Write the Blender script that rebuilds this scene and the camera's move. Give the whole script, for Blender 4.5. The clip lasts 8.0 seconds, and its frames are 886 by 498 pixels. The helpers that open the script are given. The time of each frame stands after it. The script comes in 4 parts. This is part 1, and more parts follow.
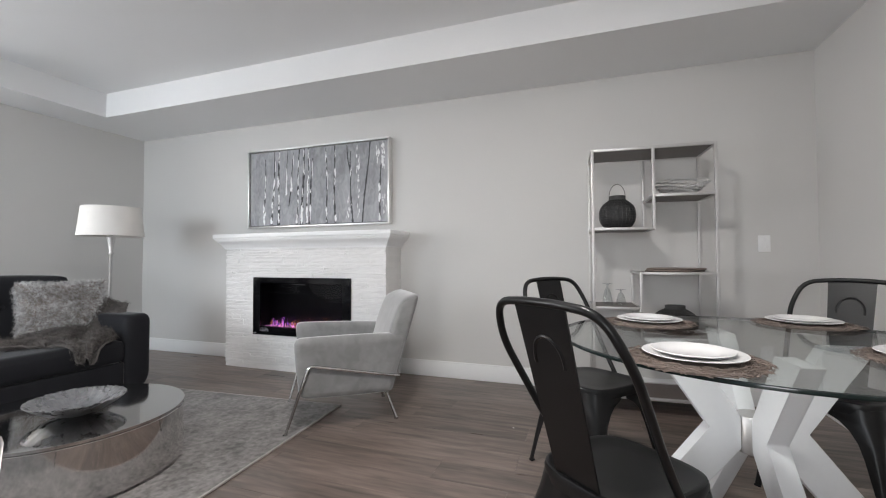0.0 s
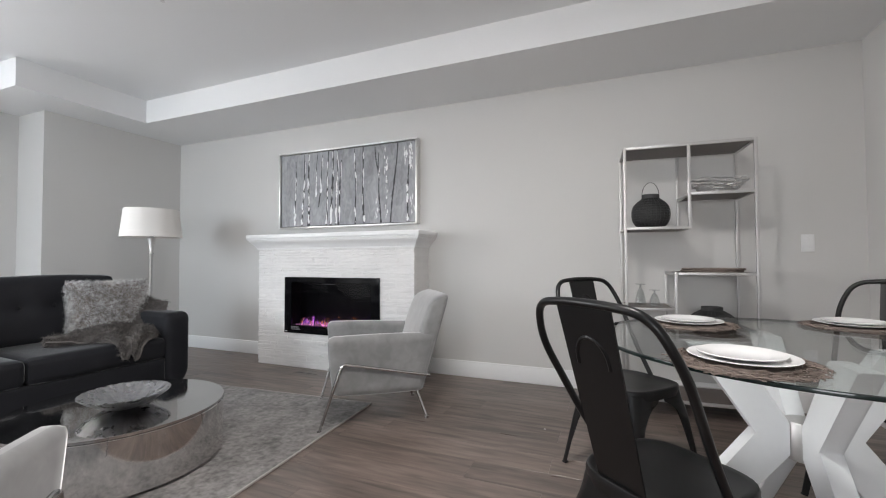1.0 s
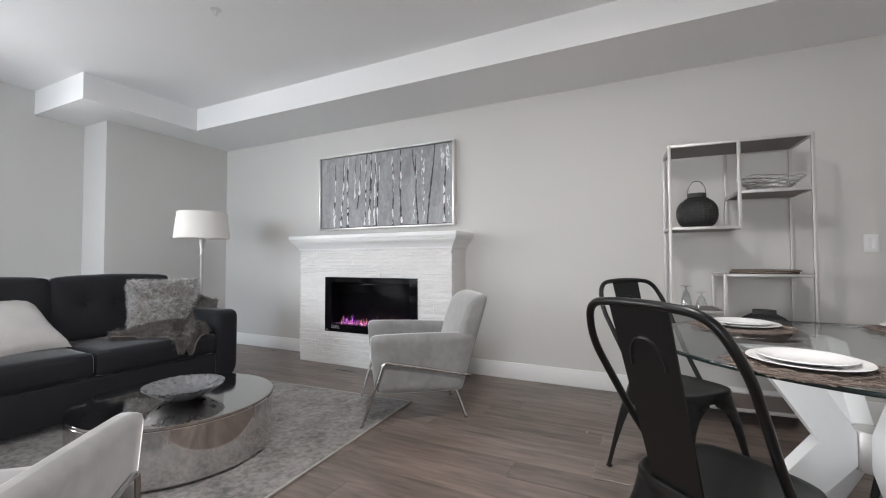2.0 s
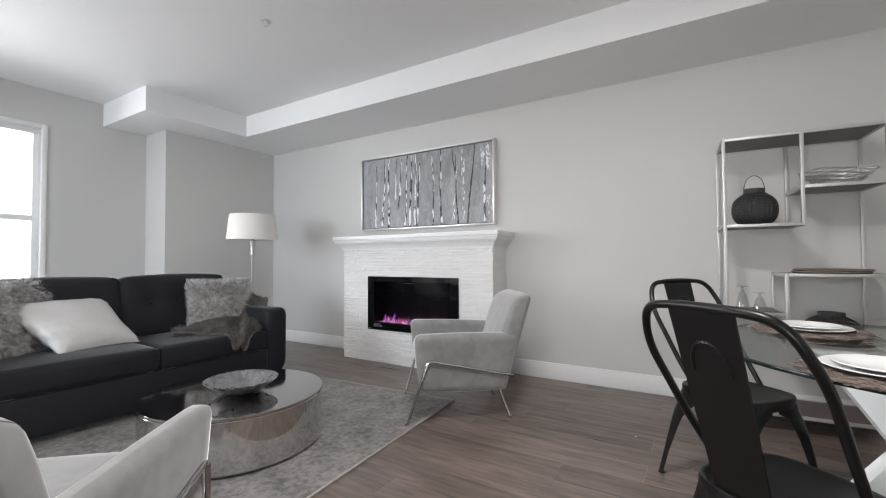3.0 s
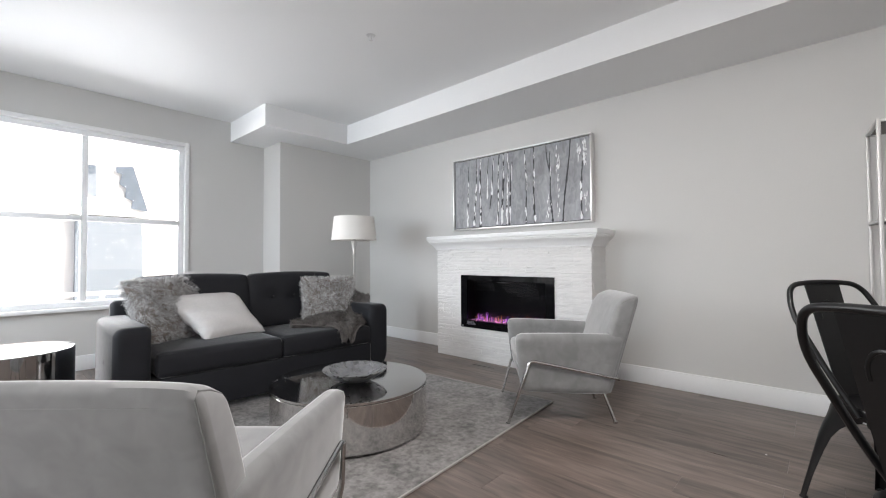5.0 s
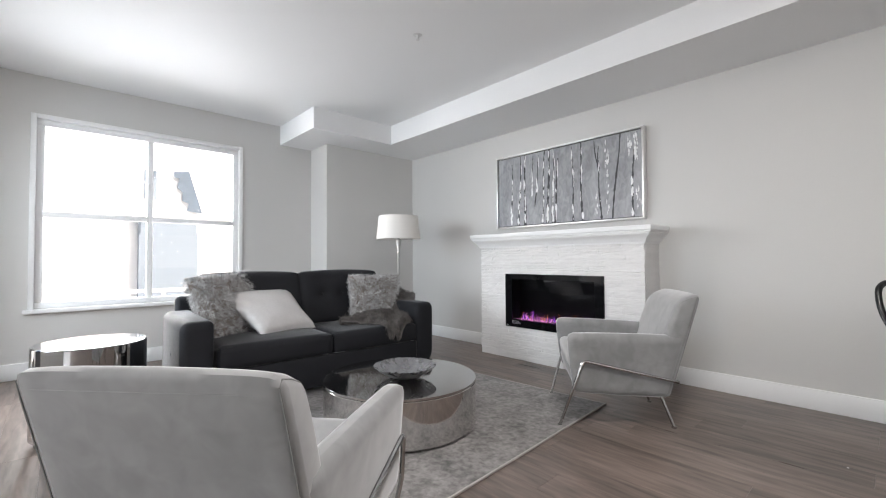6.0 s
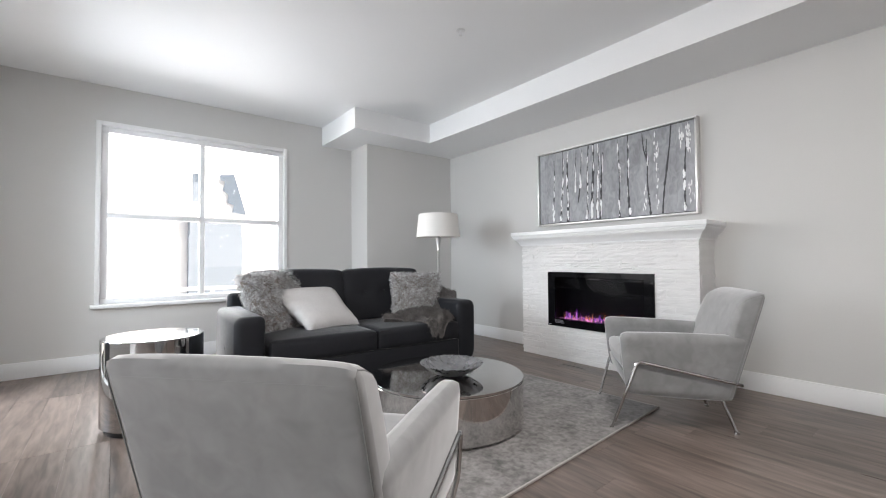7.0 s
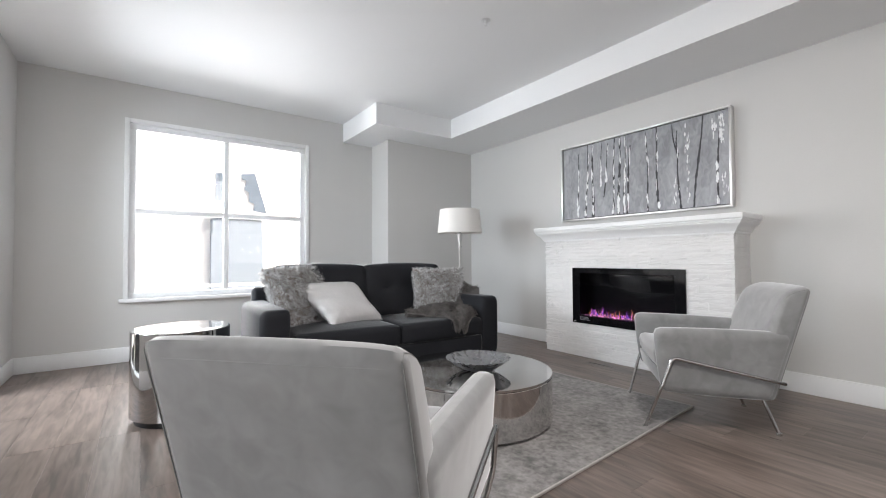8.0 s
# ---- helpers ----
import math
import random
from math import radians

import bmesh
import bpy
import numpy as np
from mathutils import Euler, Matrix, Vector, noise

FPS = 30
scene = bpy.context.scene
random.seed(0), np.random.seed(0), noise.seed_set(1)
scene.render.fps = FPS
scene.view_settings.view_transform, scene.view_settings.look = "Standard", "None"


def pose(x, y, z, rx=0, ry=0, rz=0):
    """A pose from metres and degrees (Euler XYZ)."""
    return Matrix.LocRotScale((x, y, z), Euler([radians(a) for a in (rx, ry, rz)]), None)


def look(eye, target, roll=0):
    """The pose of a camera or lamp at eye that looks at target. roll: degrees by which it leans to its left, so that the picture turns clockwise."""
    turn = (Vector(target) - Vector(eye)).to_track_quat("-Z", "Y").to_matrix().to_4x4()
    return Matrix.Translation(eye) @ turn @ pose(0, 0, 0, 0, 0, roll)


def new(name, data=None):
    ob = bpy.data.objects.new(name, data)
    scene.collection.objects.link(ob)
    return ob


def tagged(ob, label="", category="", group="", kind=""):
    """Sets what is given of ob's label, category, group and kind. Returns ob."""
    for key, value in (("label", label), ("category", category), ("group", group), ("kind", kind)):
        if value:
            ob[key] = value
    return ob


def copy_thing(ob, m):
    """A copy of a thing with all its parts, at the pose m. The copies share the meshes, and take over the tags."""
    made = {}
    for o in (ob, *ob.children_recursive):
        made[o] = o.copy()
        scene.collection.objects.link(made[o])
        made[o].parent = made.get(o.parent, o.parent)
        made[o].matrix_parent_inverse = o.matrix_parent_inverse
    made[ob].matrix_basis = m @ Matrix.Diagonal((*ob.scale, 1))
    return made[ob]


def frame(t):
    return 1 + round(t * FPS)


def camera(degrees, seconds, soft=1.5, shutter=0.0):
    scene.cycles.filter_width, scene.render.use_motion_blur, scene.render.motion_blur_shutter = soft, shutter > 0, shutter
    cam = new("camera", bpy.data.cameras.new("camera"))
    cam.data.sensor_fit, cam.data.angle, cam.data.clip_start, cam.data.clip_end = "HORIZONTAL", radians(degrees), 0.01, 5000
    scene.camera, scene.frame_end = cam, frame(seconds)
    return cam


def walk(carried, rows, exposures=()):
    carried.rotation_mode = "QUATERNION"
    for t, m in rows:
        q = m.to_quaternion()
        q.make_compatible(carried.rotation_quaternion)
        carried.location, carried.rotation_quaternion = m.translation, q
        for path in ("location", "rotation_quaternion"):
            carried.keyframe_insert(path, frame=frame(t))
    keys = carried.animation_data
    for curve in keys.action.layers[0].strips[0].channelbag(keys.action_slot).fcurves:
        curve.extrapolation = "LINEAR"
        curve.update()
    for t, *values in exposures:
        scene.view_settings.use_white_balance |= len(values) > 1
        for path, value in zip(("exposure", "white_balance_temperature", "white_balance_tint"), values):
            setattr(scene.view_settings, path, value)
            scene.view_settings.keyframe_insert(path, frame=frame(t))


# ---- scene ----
cam = camera(93.4, 8.0, 1.1)
PATH = [
    (0, (0.139, 0.273, 1.03), (-0.52, 2.16, 1.084), -0.2),
    (0.5, (0.115, 0.262, 1.029), (-0.586, 2.134, 1.085), -0.1),
    (1, (0.094, 0.248, 1.031), (-0.664, 2.098, 1.085), -0.2),
    (1.5, (0.071, 0.224, 1.024), (-0.751, 2.047, 1.083), -0.1),
    (3, (0.02, 0.17, 1.039), (-1.022, 1.876, 1.091), -0.3),
    (3.5, (-0.001, 0.147, 1.038), (-1.118, 1.805, 1.09), -0.3),
    (4, (-0.024, 0.117, 1.039), (-1.219, 1.72, 1.09), -0.3),
    (4.5, (-0.041, 0.095, 1.039), (-1.317, 1.634, 1.09), -0.3),
    (6, (-0.122, 0.024, 1.023), (-1.596, 1.376, 1.074), -0.3),
    (6.5, (-0.16, 0.003, 1.014), (-1.689, 1.291, 1.066), -0.4),
    (7, (-0.195, -0.023, 1.004), (-1.769, 1.209, 1.055), -0.4),
    (7.5, (-0.234, -0.039, 0.988), (-1.838, 1.155, 1.04), -0.3),
    (8, (-0.271, -0.046, 0.963), (-1.891, 1.126, 1.013), -0.3),
]
walk(cam, [(t, look(eye, target, roll)) for t, eye, target, roll in PATH], [(0, 0.93), (4.5, 0.98), (8, 1.04)])

# ---- world and light ----
world = bpy.data.worlds.new("world")
scene.world = world
world.use_nodes = True
wn = world.node_tree
sky = wn.nodes.new("ShaderNodeTexSky")
sky.sky_type = "NISHITA"
sky.sun_disc = False
sky.sun_elevation = radians(38)
sky.sun_rotation = radians(70)
sky.air_density, sky.dust_density, sky.ozone_density = 0.6, 6.0, 0.5
wn.links.new(sky.outputs[0], wn.nodes["Background"].inputs[0])
wn.nodes["Background"].inputs[1].default_value = 0.15

XW, XE, YN, ZC, ZS = -5.315, 1.615, 3.785, 2.70, 2.465
YS = -0.93      # south wall beside the window
YB, XK = -3.6, -2.5  # the open room behind the camera


def area_lamp(name, eye, target, sx, sy, watts, colour):
    d = bpy.data.lights.new(name, "AREA")
    d.shape, d.size, d.size_y, d.energy, d.color = "RECTANGLE", sx, sy, watts, colour
    ob = new(name, d)
    ob.matrix_world = look(eye, target)
    return ob


sun = bpy.data.lights.new("sun", "SUN")
sun.energy, sun.angle, sun.color = 2.0, radians(10), (1.0, 0.96, 0.9)
new("sun", sun).matrix_world = look((0, 0, 0), (-0.74, -0.27, -0.62))
area_lamp("patio_door_daylight", (-4.05, YS - 0.7, 1.75), (-3.6, 3.0, 0.3), 1.3, 1.4, 72, (0.83, 0.92, 1.0))
area_lamp("kitchen_window_daylight", (-0.05, YB - 0.03, 1.20), (-1.6, 3, 1.0), 1.6, 1.6, 37, (0.95, 0.975, 1.0))
area_lamp("living_window_daylight", (XW - 1.3, 0.7, 1.95), (-1.6, 1.0, 0.8), 2.6, 1.8, 120, (0.98, 0.97, 1.0))
LIGHT_X, LIGHT_Y = -0.40, 1.10  # unseen warm flush light, assumed, between sitting and dining end
area_lamp("assumed_ceiling_lamp", (LIGHT_X, LIGHT_Y, ZC - 0.085), (LIGHT_X, LIGHT_Y, 0), 0.3, 0.3, 23, (1.0, 0.97, 0.955))


# ---- materials ----
def material(name, colour, rough=0.5, metal=0.0, var=0.06, scale=5.0, fine=60.0, bump=0.0, stretch=(1, 1, 1), rnd=0.0,
             rvar=0.05, spec=0.5, sheen=0.0, coat=0.0, island=0.0, shift=False, tight=0.4, warp=0.0, detail=3):
    m = bpy.data.materials.new(name)
    m.use_nodes = True
    nt = m.node_tree
    b = nt.nodes["Principled BSDF"]
    b.inputs["Metallic"].default_value = metal
    b.inputs["Specular IOR Level"].default_value = spec
    b.inputs["Sheen Weight"].default_value = sheen
    b.inputs["Coat Weight"].default_value = coat
    tc = nt.nodes.new("ShaderNodeTexCoord")
    mp = nt.nodes.new("ShaderNodeMapping")
    mp.inputs["Scale"].default_value = stretch
    nt.links.new(tc.outputs["Object"], mp.inputs["Vector"])
    if shift:  # each piece cuts its grain from another place
        oi, off = nt.nodes.new("ShaderNodeObjectInfo"), nt.nodes.new("ShaderNodeVectorMath")
        off.operation = "SCALE"
        off.inputs[0].default_value = (37.0, 53.0, 11.0)
        nt.links.new(oi.outputs["Random"], off.inputs["Scale"])
        nt.links.new(off.outputs[0], mp.inputs["Location"])
    big, small = nt.nodes.new("ShaderNodeTexNoise"), nt.nodes.new("ShaderNodeTexNoise")
    big.inputs["Scale"].default_value, small.inputs["Scale"].default_value = scale, fine
    big.inputs["Detail"].default_value, small.inputs["Detail"].default_value = detail, 2
    for n in (big, small):
        n.inputs["Distortion"].default_value = warp
        nt.links.new(mp.outputs[0], n.inputs["Vector"])
    add = nt.nodes.new("ShaderNodeMath")
    add.operation = "ADD"
    nt.links.new(big.outputs[0], add.inputs[0])
    nt.links.new(small.outputs[0], add.inputs[1])
    total = add.outputs[0]
    if rnd or island:
        src = nt.nodes.new("ShaderNodeObjectInfo" if rnd else "ShaderNodeNewGeometry")
        mul = nt.nodes.new("ShaderNodeMath")
        mul.operation = "MULTIPLY_ADD"
        nt.links.new(src.outputs["Random" if rnd else "Random Per Island"], mul.inputs[0])
        mul.inputs[1].default_value = rnd or island
        nt.links.new(total, mul.inputs[2])
        total = mul.outputs[0]
    ramp = nt.nodes.new("ShaderNodeMapRange")
    ramp.inputs["From Min"].default_value, ramp.inputs["From Max"].default_value = 1 - tight, 1 + tight + (rnd or island)
    nt.links.new(total, ramp.inputs[0])
    mix = nt.nodes.new("ShaderNodeMix")
    mix.data_type = "RGBA"
    mix.inputs[6].default_value = (*[c * (1 - var) for c in colour], 1)
    mix.inputs[7].default_value = (*[min(c * (1 + var), 1) for c in colour], 1)
    nt.links.new(ramp.outputs[0], mix.inputs[0])
    nt.links.new(mix.outputs[2], b.inputs["Base Color"])
    rr = nt.nodes.new("ShaderNodeMapRange")
    rr.inputs["To Min"].default_value, rr.inputs["To Max"].default_value = max(rough - rvar, 0.0), min(rough + rvar, 1.0)
    nt.links.new(big.outputs[0], rr.inputs[0])
    nt.links.new(rr.outputs[0], b.inputs["Roughness"])
    if bump:
        bp = nt.nodes.new("ShaderNodeBump")
        bp.inputs["Strength"].default_value, bp.inputs["Distance"].default_value = 0.6, bump
        nt.links.new(small.outputs[0], bp.inputs["Height"])
        nt.links.new(bp.outputs[0], b.inputs["Normal"])
    return m


def glass(name, tint, rough=0.0, ior=1.45):
    """Clear pane: sees through, with gloss by Fresnel."""
    m = bpy.data.materials.new(name)
    m.use_nodes = True
    nt = m.node_tree
    nt.nodes.remove(nt.nodes["Principled BSDF"])
    tr, gl = nt.nodes.new("ShaderNodeBsdfTransparent"), nt.nodes.new("ShaderNodeBsdfGlossy")
    tr.inputs[0].default_value = (*tint, 1)
    gl.inputs["Roughness"].default_value = rough
    lw, mix = nt.nodes.new("ShaderNodeLayerWeight"), nt.nodes.new("ShaderNodeMixShader")
    pw, fr = nt.nodes.new("ShaderNodeMath"), nt.nodes.new("ShaderNodeMath")
    pw.operation, fr.operation = "POWER", "MULTIPLY_ADD"
    pw.inputs[1].default_value = 5.0
    base = ((ior - 1) / (ior + 1)) ** 2
    fr.inputs[1].default_value, fr.inputs[2].default_value = 0.8 * (1 - base), base
    nt.links.new(lw.outputs["Facing"], pw.inputs[0])
    nt.links.new(pw.outputs[0], fr.inputs[0])
    nt.links.new(fr.outputs[0], mix.inputs[0])
    nt.links.new(tr.outputs[0], mix.inputs[1])
    nt.links.new(gl.outputs[0], mix.inputs[2])
    nt.links.new(mix.outputs[0], nt.nodes["Material Output"].inputs[0])
    return m


def glow(name, colour, strength):
    m = bpy.data.materials.new(name)
    m.use_nodes = True
    b = m.node_tree.nodes["Principled BSDF"]
    b.inputs["Base Color"].default_value = (*colour, 1)
    b.inputs["Emission Color"].default_value = (*colour, 1)
    b.inputs["Emission Strength"].default_value = strength
    return m


WALL = material("wall_paint", (0.63, 0.62, 0.605), 0.6, var=0.015, scale=1.2, fine=220, bump=0.0006)
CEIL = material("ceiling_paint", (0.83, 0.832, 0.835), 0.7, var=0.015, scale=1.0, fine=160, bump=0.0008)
TRIM = material("white_trim_paint", (0.85, 0.85, 0.85), 0.35, var=0.01, fine=40)
PLANK = material("plank_wood", (0.168, 0.130, 0.111), 0.31, var=0.5, scale=2.0, fine=8, bump=0.00012, stretch=(0.5, 3.8, 3.8), rnd=0.14, tight=0.23, rvar=0.08, shift=True, warp=0.5, detail=5)
STONE = material("ledger_stone", (0.77, 0.76, 0.75), 0.6, var=0.07, scale=9, fine=44, bump=0.005, stretch=(0.5, 1, 2.4), rnd=0.3)
CHAR = material("charcoal_fabric", (0.0132, 0.0136, 0.0168), 0.7, var=0.2, scale=8, fine=500, bump=0.0004, spec=0.3, sheen=0.45)
CHAR.node_tree.nodes["Principled BSDF"].inputs["Sheen Roughness"].default_value = 0.25
VELVET = material("grey_velvet", (0.245, 0.243, 0.242), 0.8, var=0.17, scale=4.5, fine=15, bump=0.0, sheen=1.0, tight=0.3, warp=0.5)
VELVET.node_tree.nodes["Principled BSDF"].inputs["Sheen Roughness"].default_value = 0.4
WELT = material("grey_welt", (0.20, 0.198, 0.195), 0.8, var=0.05)
CHROME = material("chrome", (0.52, 0.515, 0.51), 0.16, metal=1.0, var=0.05, rvar=0.04)
DRUM = material("polished_chrome", (0.45, 0.445, 0.44), 0.05, metal=1.0, var=0.03, rvar=0.02)
STEEL = material("mirror_steel", (0.64, 0.625, 0.61), 0.07, metal=1.0, var=0.03, scale=3, rvar=0.03)
SILVER = material("silver_frame", (0.60, 0.59, 0.58), 0.45, metal=0.75, var=0.06)
FRAMES = material("polished_silver_frame", (0.80, 0.79, 0.78), 0.3, metal=0.85, var=0.05)
BLACKM = material("black_iron", (0.004, 0.004, 0.0044), 0.32, metal=0.0, var=0.3, scale=9, rvar=0.05, spec=0.42)
WHITEL = material("white_lacquer", (0.78, 0.79, 0.80), 0.35, var=0.015)
CERAMIC = material("white_ceramic", (0.87, 0.865, 0.86), 0.18, var=0.01)
RATTAN = material("woven_placemat", (0.19, 0.150, 0.128), 0.8, var=0.55, scale=40, fine=200, island=0.6)
RUG = material("grey_rug", (0.225, 0.211, 0.204), 0.95, var=0.55, scale=5.5, fine=34, tight=0.33, warp=0.4, detail=10, bump=0.0015, sheen=0.2)
RUGEDGE = material("rug_binding", (0.46, 0.42, 0.40), 0.8, var=0.1)
BLACKG = material("black_glass", (0.006, 0.006, 0.007), 0.08, var=0.1, spec=0.5)
TOPG = material("polished_steel_top", (0.56, 0.55, 0.54), 0.06, metal=1.0, var=0.03, rvar=0.03)
SHADE = material("linen_shade", (0.78, 0.755, 0.72), 0.9, var=0.03, fine=400, bump=0.0004)
SHELFB = material("dark_shelf_board", (0.105, 0.082, 0.072), 0.42, var=0.2, fine=50)
DARKW = material("dark_woven_metal", (0.035, 0.035, 0.035), 0.6, var=0.3, scale=30)
FURL = material("grey_fur", (0.66, 0.62, 0.60), 0.9, var=0.72, scale=16, fine=50, island=0.5, sheen=0.1, tight=0.2)
FURB = material("brown_underfur", (0.28, 0.24, 0.215), 0.95, var=0.5, scale=25, fine=90)
FURD = material("dark_grey_fur", (0.135, 0.122, 0.115), 0.9, var=0.6, scale=16, fine=30, island=0.6)
SATIN = material("pale_satin", (0.63, 0.61, 0.60), 0.42, var=0.05, scale=9, sheen=0.3)
HAMMER = material("silver_leaf_metal", (0.36, 0.36, 0.37), 0.28, metal=0.9, var=0.2, scale=20)
WIRE = material("silver_wire", (0.8, 0.8, 0.8), 0.35, metal=1.0, var=0.05)
CANVAS = material("canvas_grey", (0.34, 0.345, 0.36), 0.7, var=0.26, scale=2.2, fine=12, bump=0.001, stretch=(2.0, 1, 1), tight=0.3, warp=1.0)
PAINTW = material("white_paint_stroke", (0.90, 0.905, 0.91), 0.25, var=0.06, fine=80)
PAINTD = material("dark_paint_stroke", (0.055, 0.055, 0.06), 0.6, var=0.4, fine=80)
PANE = glass("window_glass", (0.97, 0.98, 0.98))
TABLEG = glass("table_glass", (0.935, 0.955, 0.95), ior=1.5)
GLASSE = material("glass_edge_green", (0.012, 0.02, 0.019), 0.1, var=0.05)
CLEAR = glass("drinking_glass", (0.86, 0.88, 0.88), ior=2.1)
VINYL = material("white_vinyl", (0.88, 0.885, 0.89), 0.35, var=0.01)
SIDING = material("house_siding", (0.22, 0.255, 0.30), 0.6, var=0.05)
ROOF = material("house_shingles", (0.12, 0.15, 0.19), 0.8, var=0.3, fine=20)
GROUND = material("concrete_ground", (0.40, 0.40, 0.39), 0.9, var=0.15)
HOUSEW = material("white_render", (0.82, 0.82, 0.82), 0.8, var=0.02)
SMOKED = glass("smoked_fire_glass", (0.55, 0.55, 0.56))
CRYSTAL = material("fire_crystal", (0.55, 0.45, 0.6), 0.1, var=0.1, spec=0.8)
LABELG = material("grey_print", (0.22, 0.21, 0.23), 0.6, var=0.05)
DARKW2 = material("dark_metal_wire", (0.075, 0.075, 0.075), 0.45, metal=0.6, var=0.2)
DARKIN = material("fire_lining", (0.022, 0.022, 0.024), 0.5, var=0.2)


# ---- building helpers ----
def finish(bm, name, mat, smooth=40):
    bmesh.ops.recalc_face_normals(bm, faces=bm.faces)
    me = bpy.data.meshes.new(name)
    bm.to_mesh(me)
    bm.free()
    me.materials.append(mat)
    if smooth:
        me.shade_smooth()
        me.set_sharp_from_angle(angle=radians(smooth))
    return me


def part(name, bm, mat, parent, label="", smooth=40, at=None):
    ob = new(name, finish(bm, name, mat, smooth))
    ob.parent = parent
    if at is not None:
        ob.matrix_local = at
    return tagged(ob, label)


def thing(name, m, label, category, group="", kind=""):
    ob = new(name)
    ob.empty_display_size = 0.1
    ob.matrix_world = m
    return tagged(ob, label, category, group, kind)


def block(name, lo, hi, mat, label, category, bevel=0.0):
    bm = box(None, lo, hi, bevel)
    return tagged(new(name, finish(bm, name, mat, 30 if bevel else 0)), label, category, kind="structure")


def box(bm, lo, hi, bevel=0.0, seg=2, m=None):
    bm = bm or bmesh.new()
    c = [(a + b) / 2 for a, b in zip(lo, hi)]
    mat = Matrix.Translation(c) @ Matrix.Diagonal((*[abs(b - a) for a, b in zip(lo, hi)], 1))
    vs = bmesh.ops.create_cube(bm, size=1, matrix=(m or Matrix()) @ mat)["verts"]
    if bevel:
        es = list({e for v in vs for e in v.link_edges})
        bmesh.ops.bevel(bm, geom=es, offset=bevel, segments=seg, profile=0.5, affect="EDGES", clamp_overlap=True)
    return bm


def hull(bm, pts, bevel=0.0, seg=2):
    """Eight corners: four of the low face in order round, then four of the high face."""
    bm = bm or bmesh.new()
    v = [bm.verts.new(p) for p in pts]
    fs = [(3, 2, 1, 0), (4, 5, 6, 7), (0, 1, 5, 4), (1, 2, 6, 5), (2, 3, 7, 6), (3, 0, 4, 7)]
    faces = [bm.faces.new([v[i] for i in f]) for f in fs]
    if bevel:
        es = list({e for f in faces for e in f.edges})
        bmesh.ops.bevel(bm, geom=es, offset=bevel, segments=seg, profile=0.5, affect="EDGES", clamp_overlap=True)
    return bm


def prism(bm, poly, thick, m=None, bevel=0.0):
    """A flat polygon in x and z, thickened along y."""
    bm = bm or bmesh.new()
    m = m or Matrix()
    a = [bm.verts.new(m @ Vector((x, -thick / 2, z))) for x, z in poly]
    b = [bm.verts.new(m @ Vector((x, thick / 2, z))) for x, z in poly]
    faces = [bm.faces.new(a), bm.faces.new(b[::-1])]
    n = len(poly)
    faces += [bm.faces.new((a[i], b[i], b[(i + 1) % n], a[(i + 1) % n])) for i in range(n)]
    if bevel:
        es = list({e for f in faces for e in f.edges})
        bmesh.ops.bevel(bm, geom=es, offset=bevel, segments=2, profile=0.5, affect="EDGES", clamp_overlap=True)
    return bm


def round_prism(poly, length, rad, m):
    """A closed outline in x and z drawn along y, with rounded ends."""
    bm, rings = bmesh.new(), []
    xs, zs = [p[0] for p in poly], [p[1] for p in poly]
    cx, cz, wx, wz = (min(xs) + max(xs)) / 2, (min(zs) + max(zs)) / 2, max(xs) - min(xs), max(zs) - min(zs)
    steps = [(rad * (1 - math.sin(radians(a))), length / 2 - rad + rad * math.cos(radians(a))) for a in (0, 22, 45, 68, 90)]
    for inset, y in [(i, -y) for i, y in steps] + [(i, y) for i, y in steps[::-1]]:
        rings.append([bm.verts.new(m @ Vector((cx + (x - cx) * (1 - 2 * inset / wx), y, cz + (z - cz) * (1 - 2 * inset / wz)))) for x, z in poly])
    n = len(poly)
    for a, b in zip(rings, rings[1:]):
        for k in range(n):
            bm.faces.new((a[k], a[(k + 1) % n], b[(k + 1) % n], b[k]))
    bm.faces.new(rings[0][::-1])
    bm.faces.new(rings[-1])
    return bm


def fillet(pts, rad, n=5):
    """Round the inner corners of a line of points."""
    pts = [Vector(p) for p in pts]
    out = [pts[0]]
    for a, b, c in zip(pts, pts[1:], pts[2:]):
        r = min(rad, (a - b).length * 0.48, (c - b).length * 0.48)
        p, q = b + (a - b).normalized() * r, b + (c - b).normalized() * r
        out += [p.lerp(b, t).lerp(b.lerp(q, t), t) for t in [i / n for i in range(n + 1)]]
    return out + [pts[-1]]


def tube(bm, pts, r, n=8, closed=False):
    bm = bm or bmesh.new()
    pts = [Vector(p) for p in pts]
    up, rings = Vector((0, 0, 1)), []
    k = len(pts)
    for i, p in enumerate(pts):
        if closed:
            d = (pts[(i + 1) % k] - pts[i - 1]).normalized()
        else:
            d = (pts[min(i + 1, k - 1)] - pts[max(i - 1, 0)]).normalized()
        if abs(d.dot(up)) > 0.95:
            up = Vector((1, 0, 0)) if abs(d.x) < 0.9 else Vector((0, 1, 0))
        s = d.cross(up).normalized()
        up = s.cross(d).normalized()
        rad = r[i] if isinstance(r, (list, tuple)) else r
        rings.append([bm.verts.new(p + rad * (math.cos(a) * s + math.sin(a) * up)) for a in [2 * math.pi * j / n for j in range(n)]])
    for i in range(k if closed else k - 1):
        a, b = rings[i], rings[(i + 1) % k]
        for j in range(n):
            bm.faces.new((a[j], a[(j + 1) % n], b[(j + 1) % n], b[j]))
    if not closed:
        bm.faces.new(rings[0][::-1])
        bm.faces.new(rings[-1])
    return bm


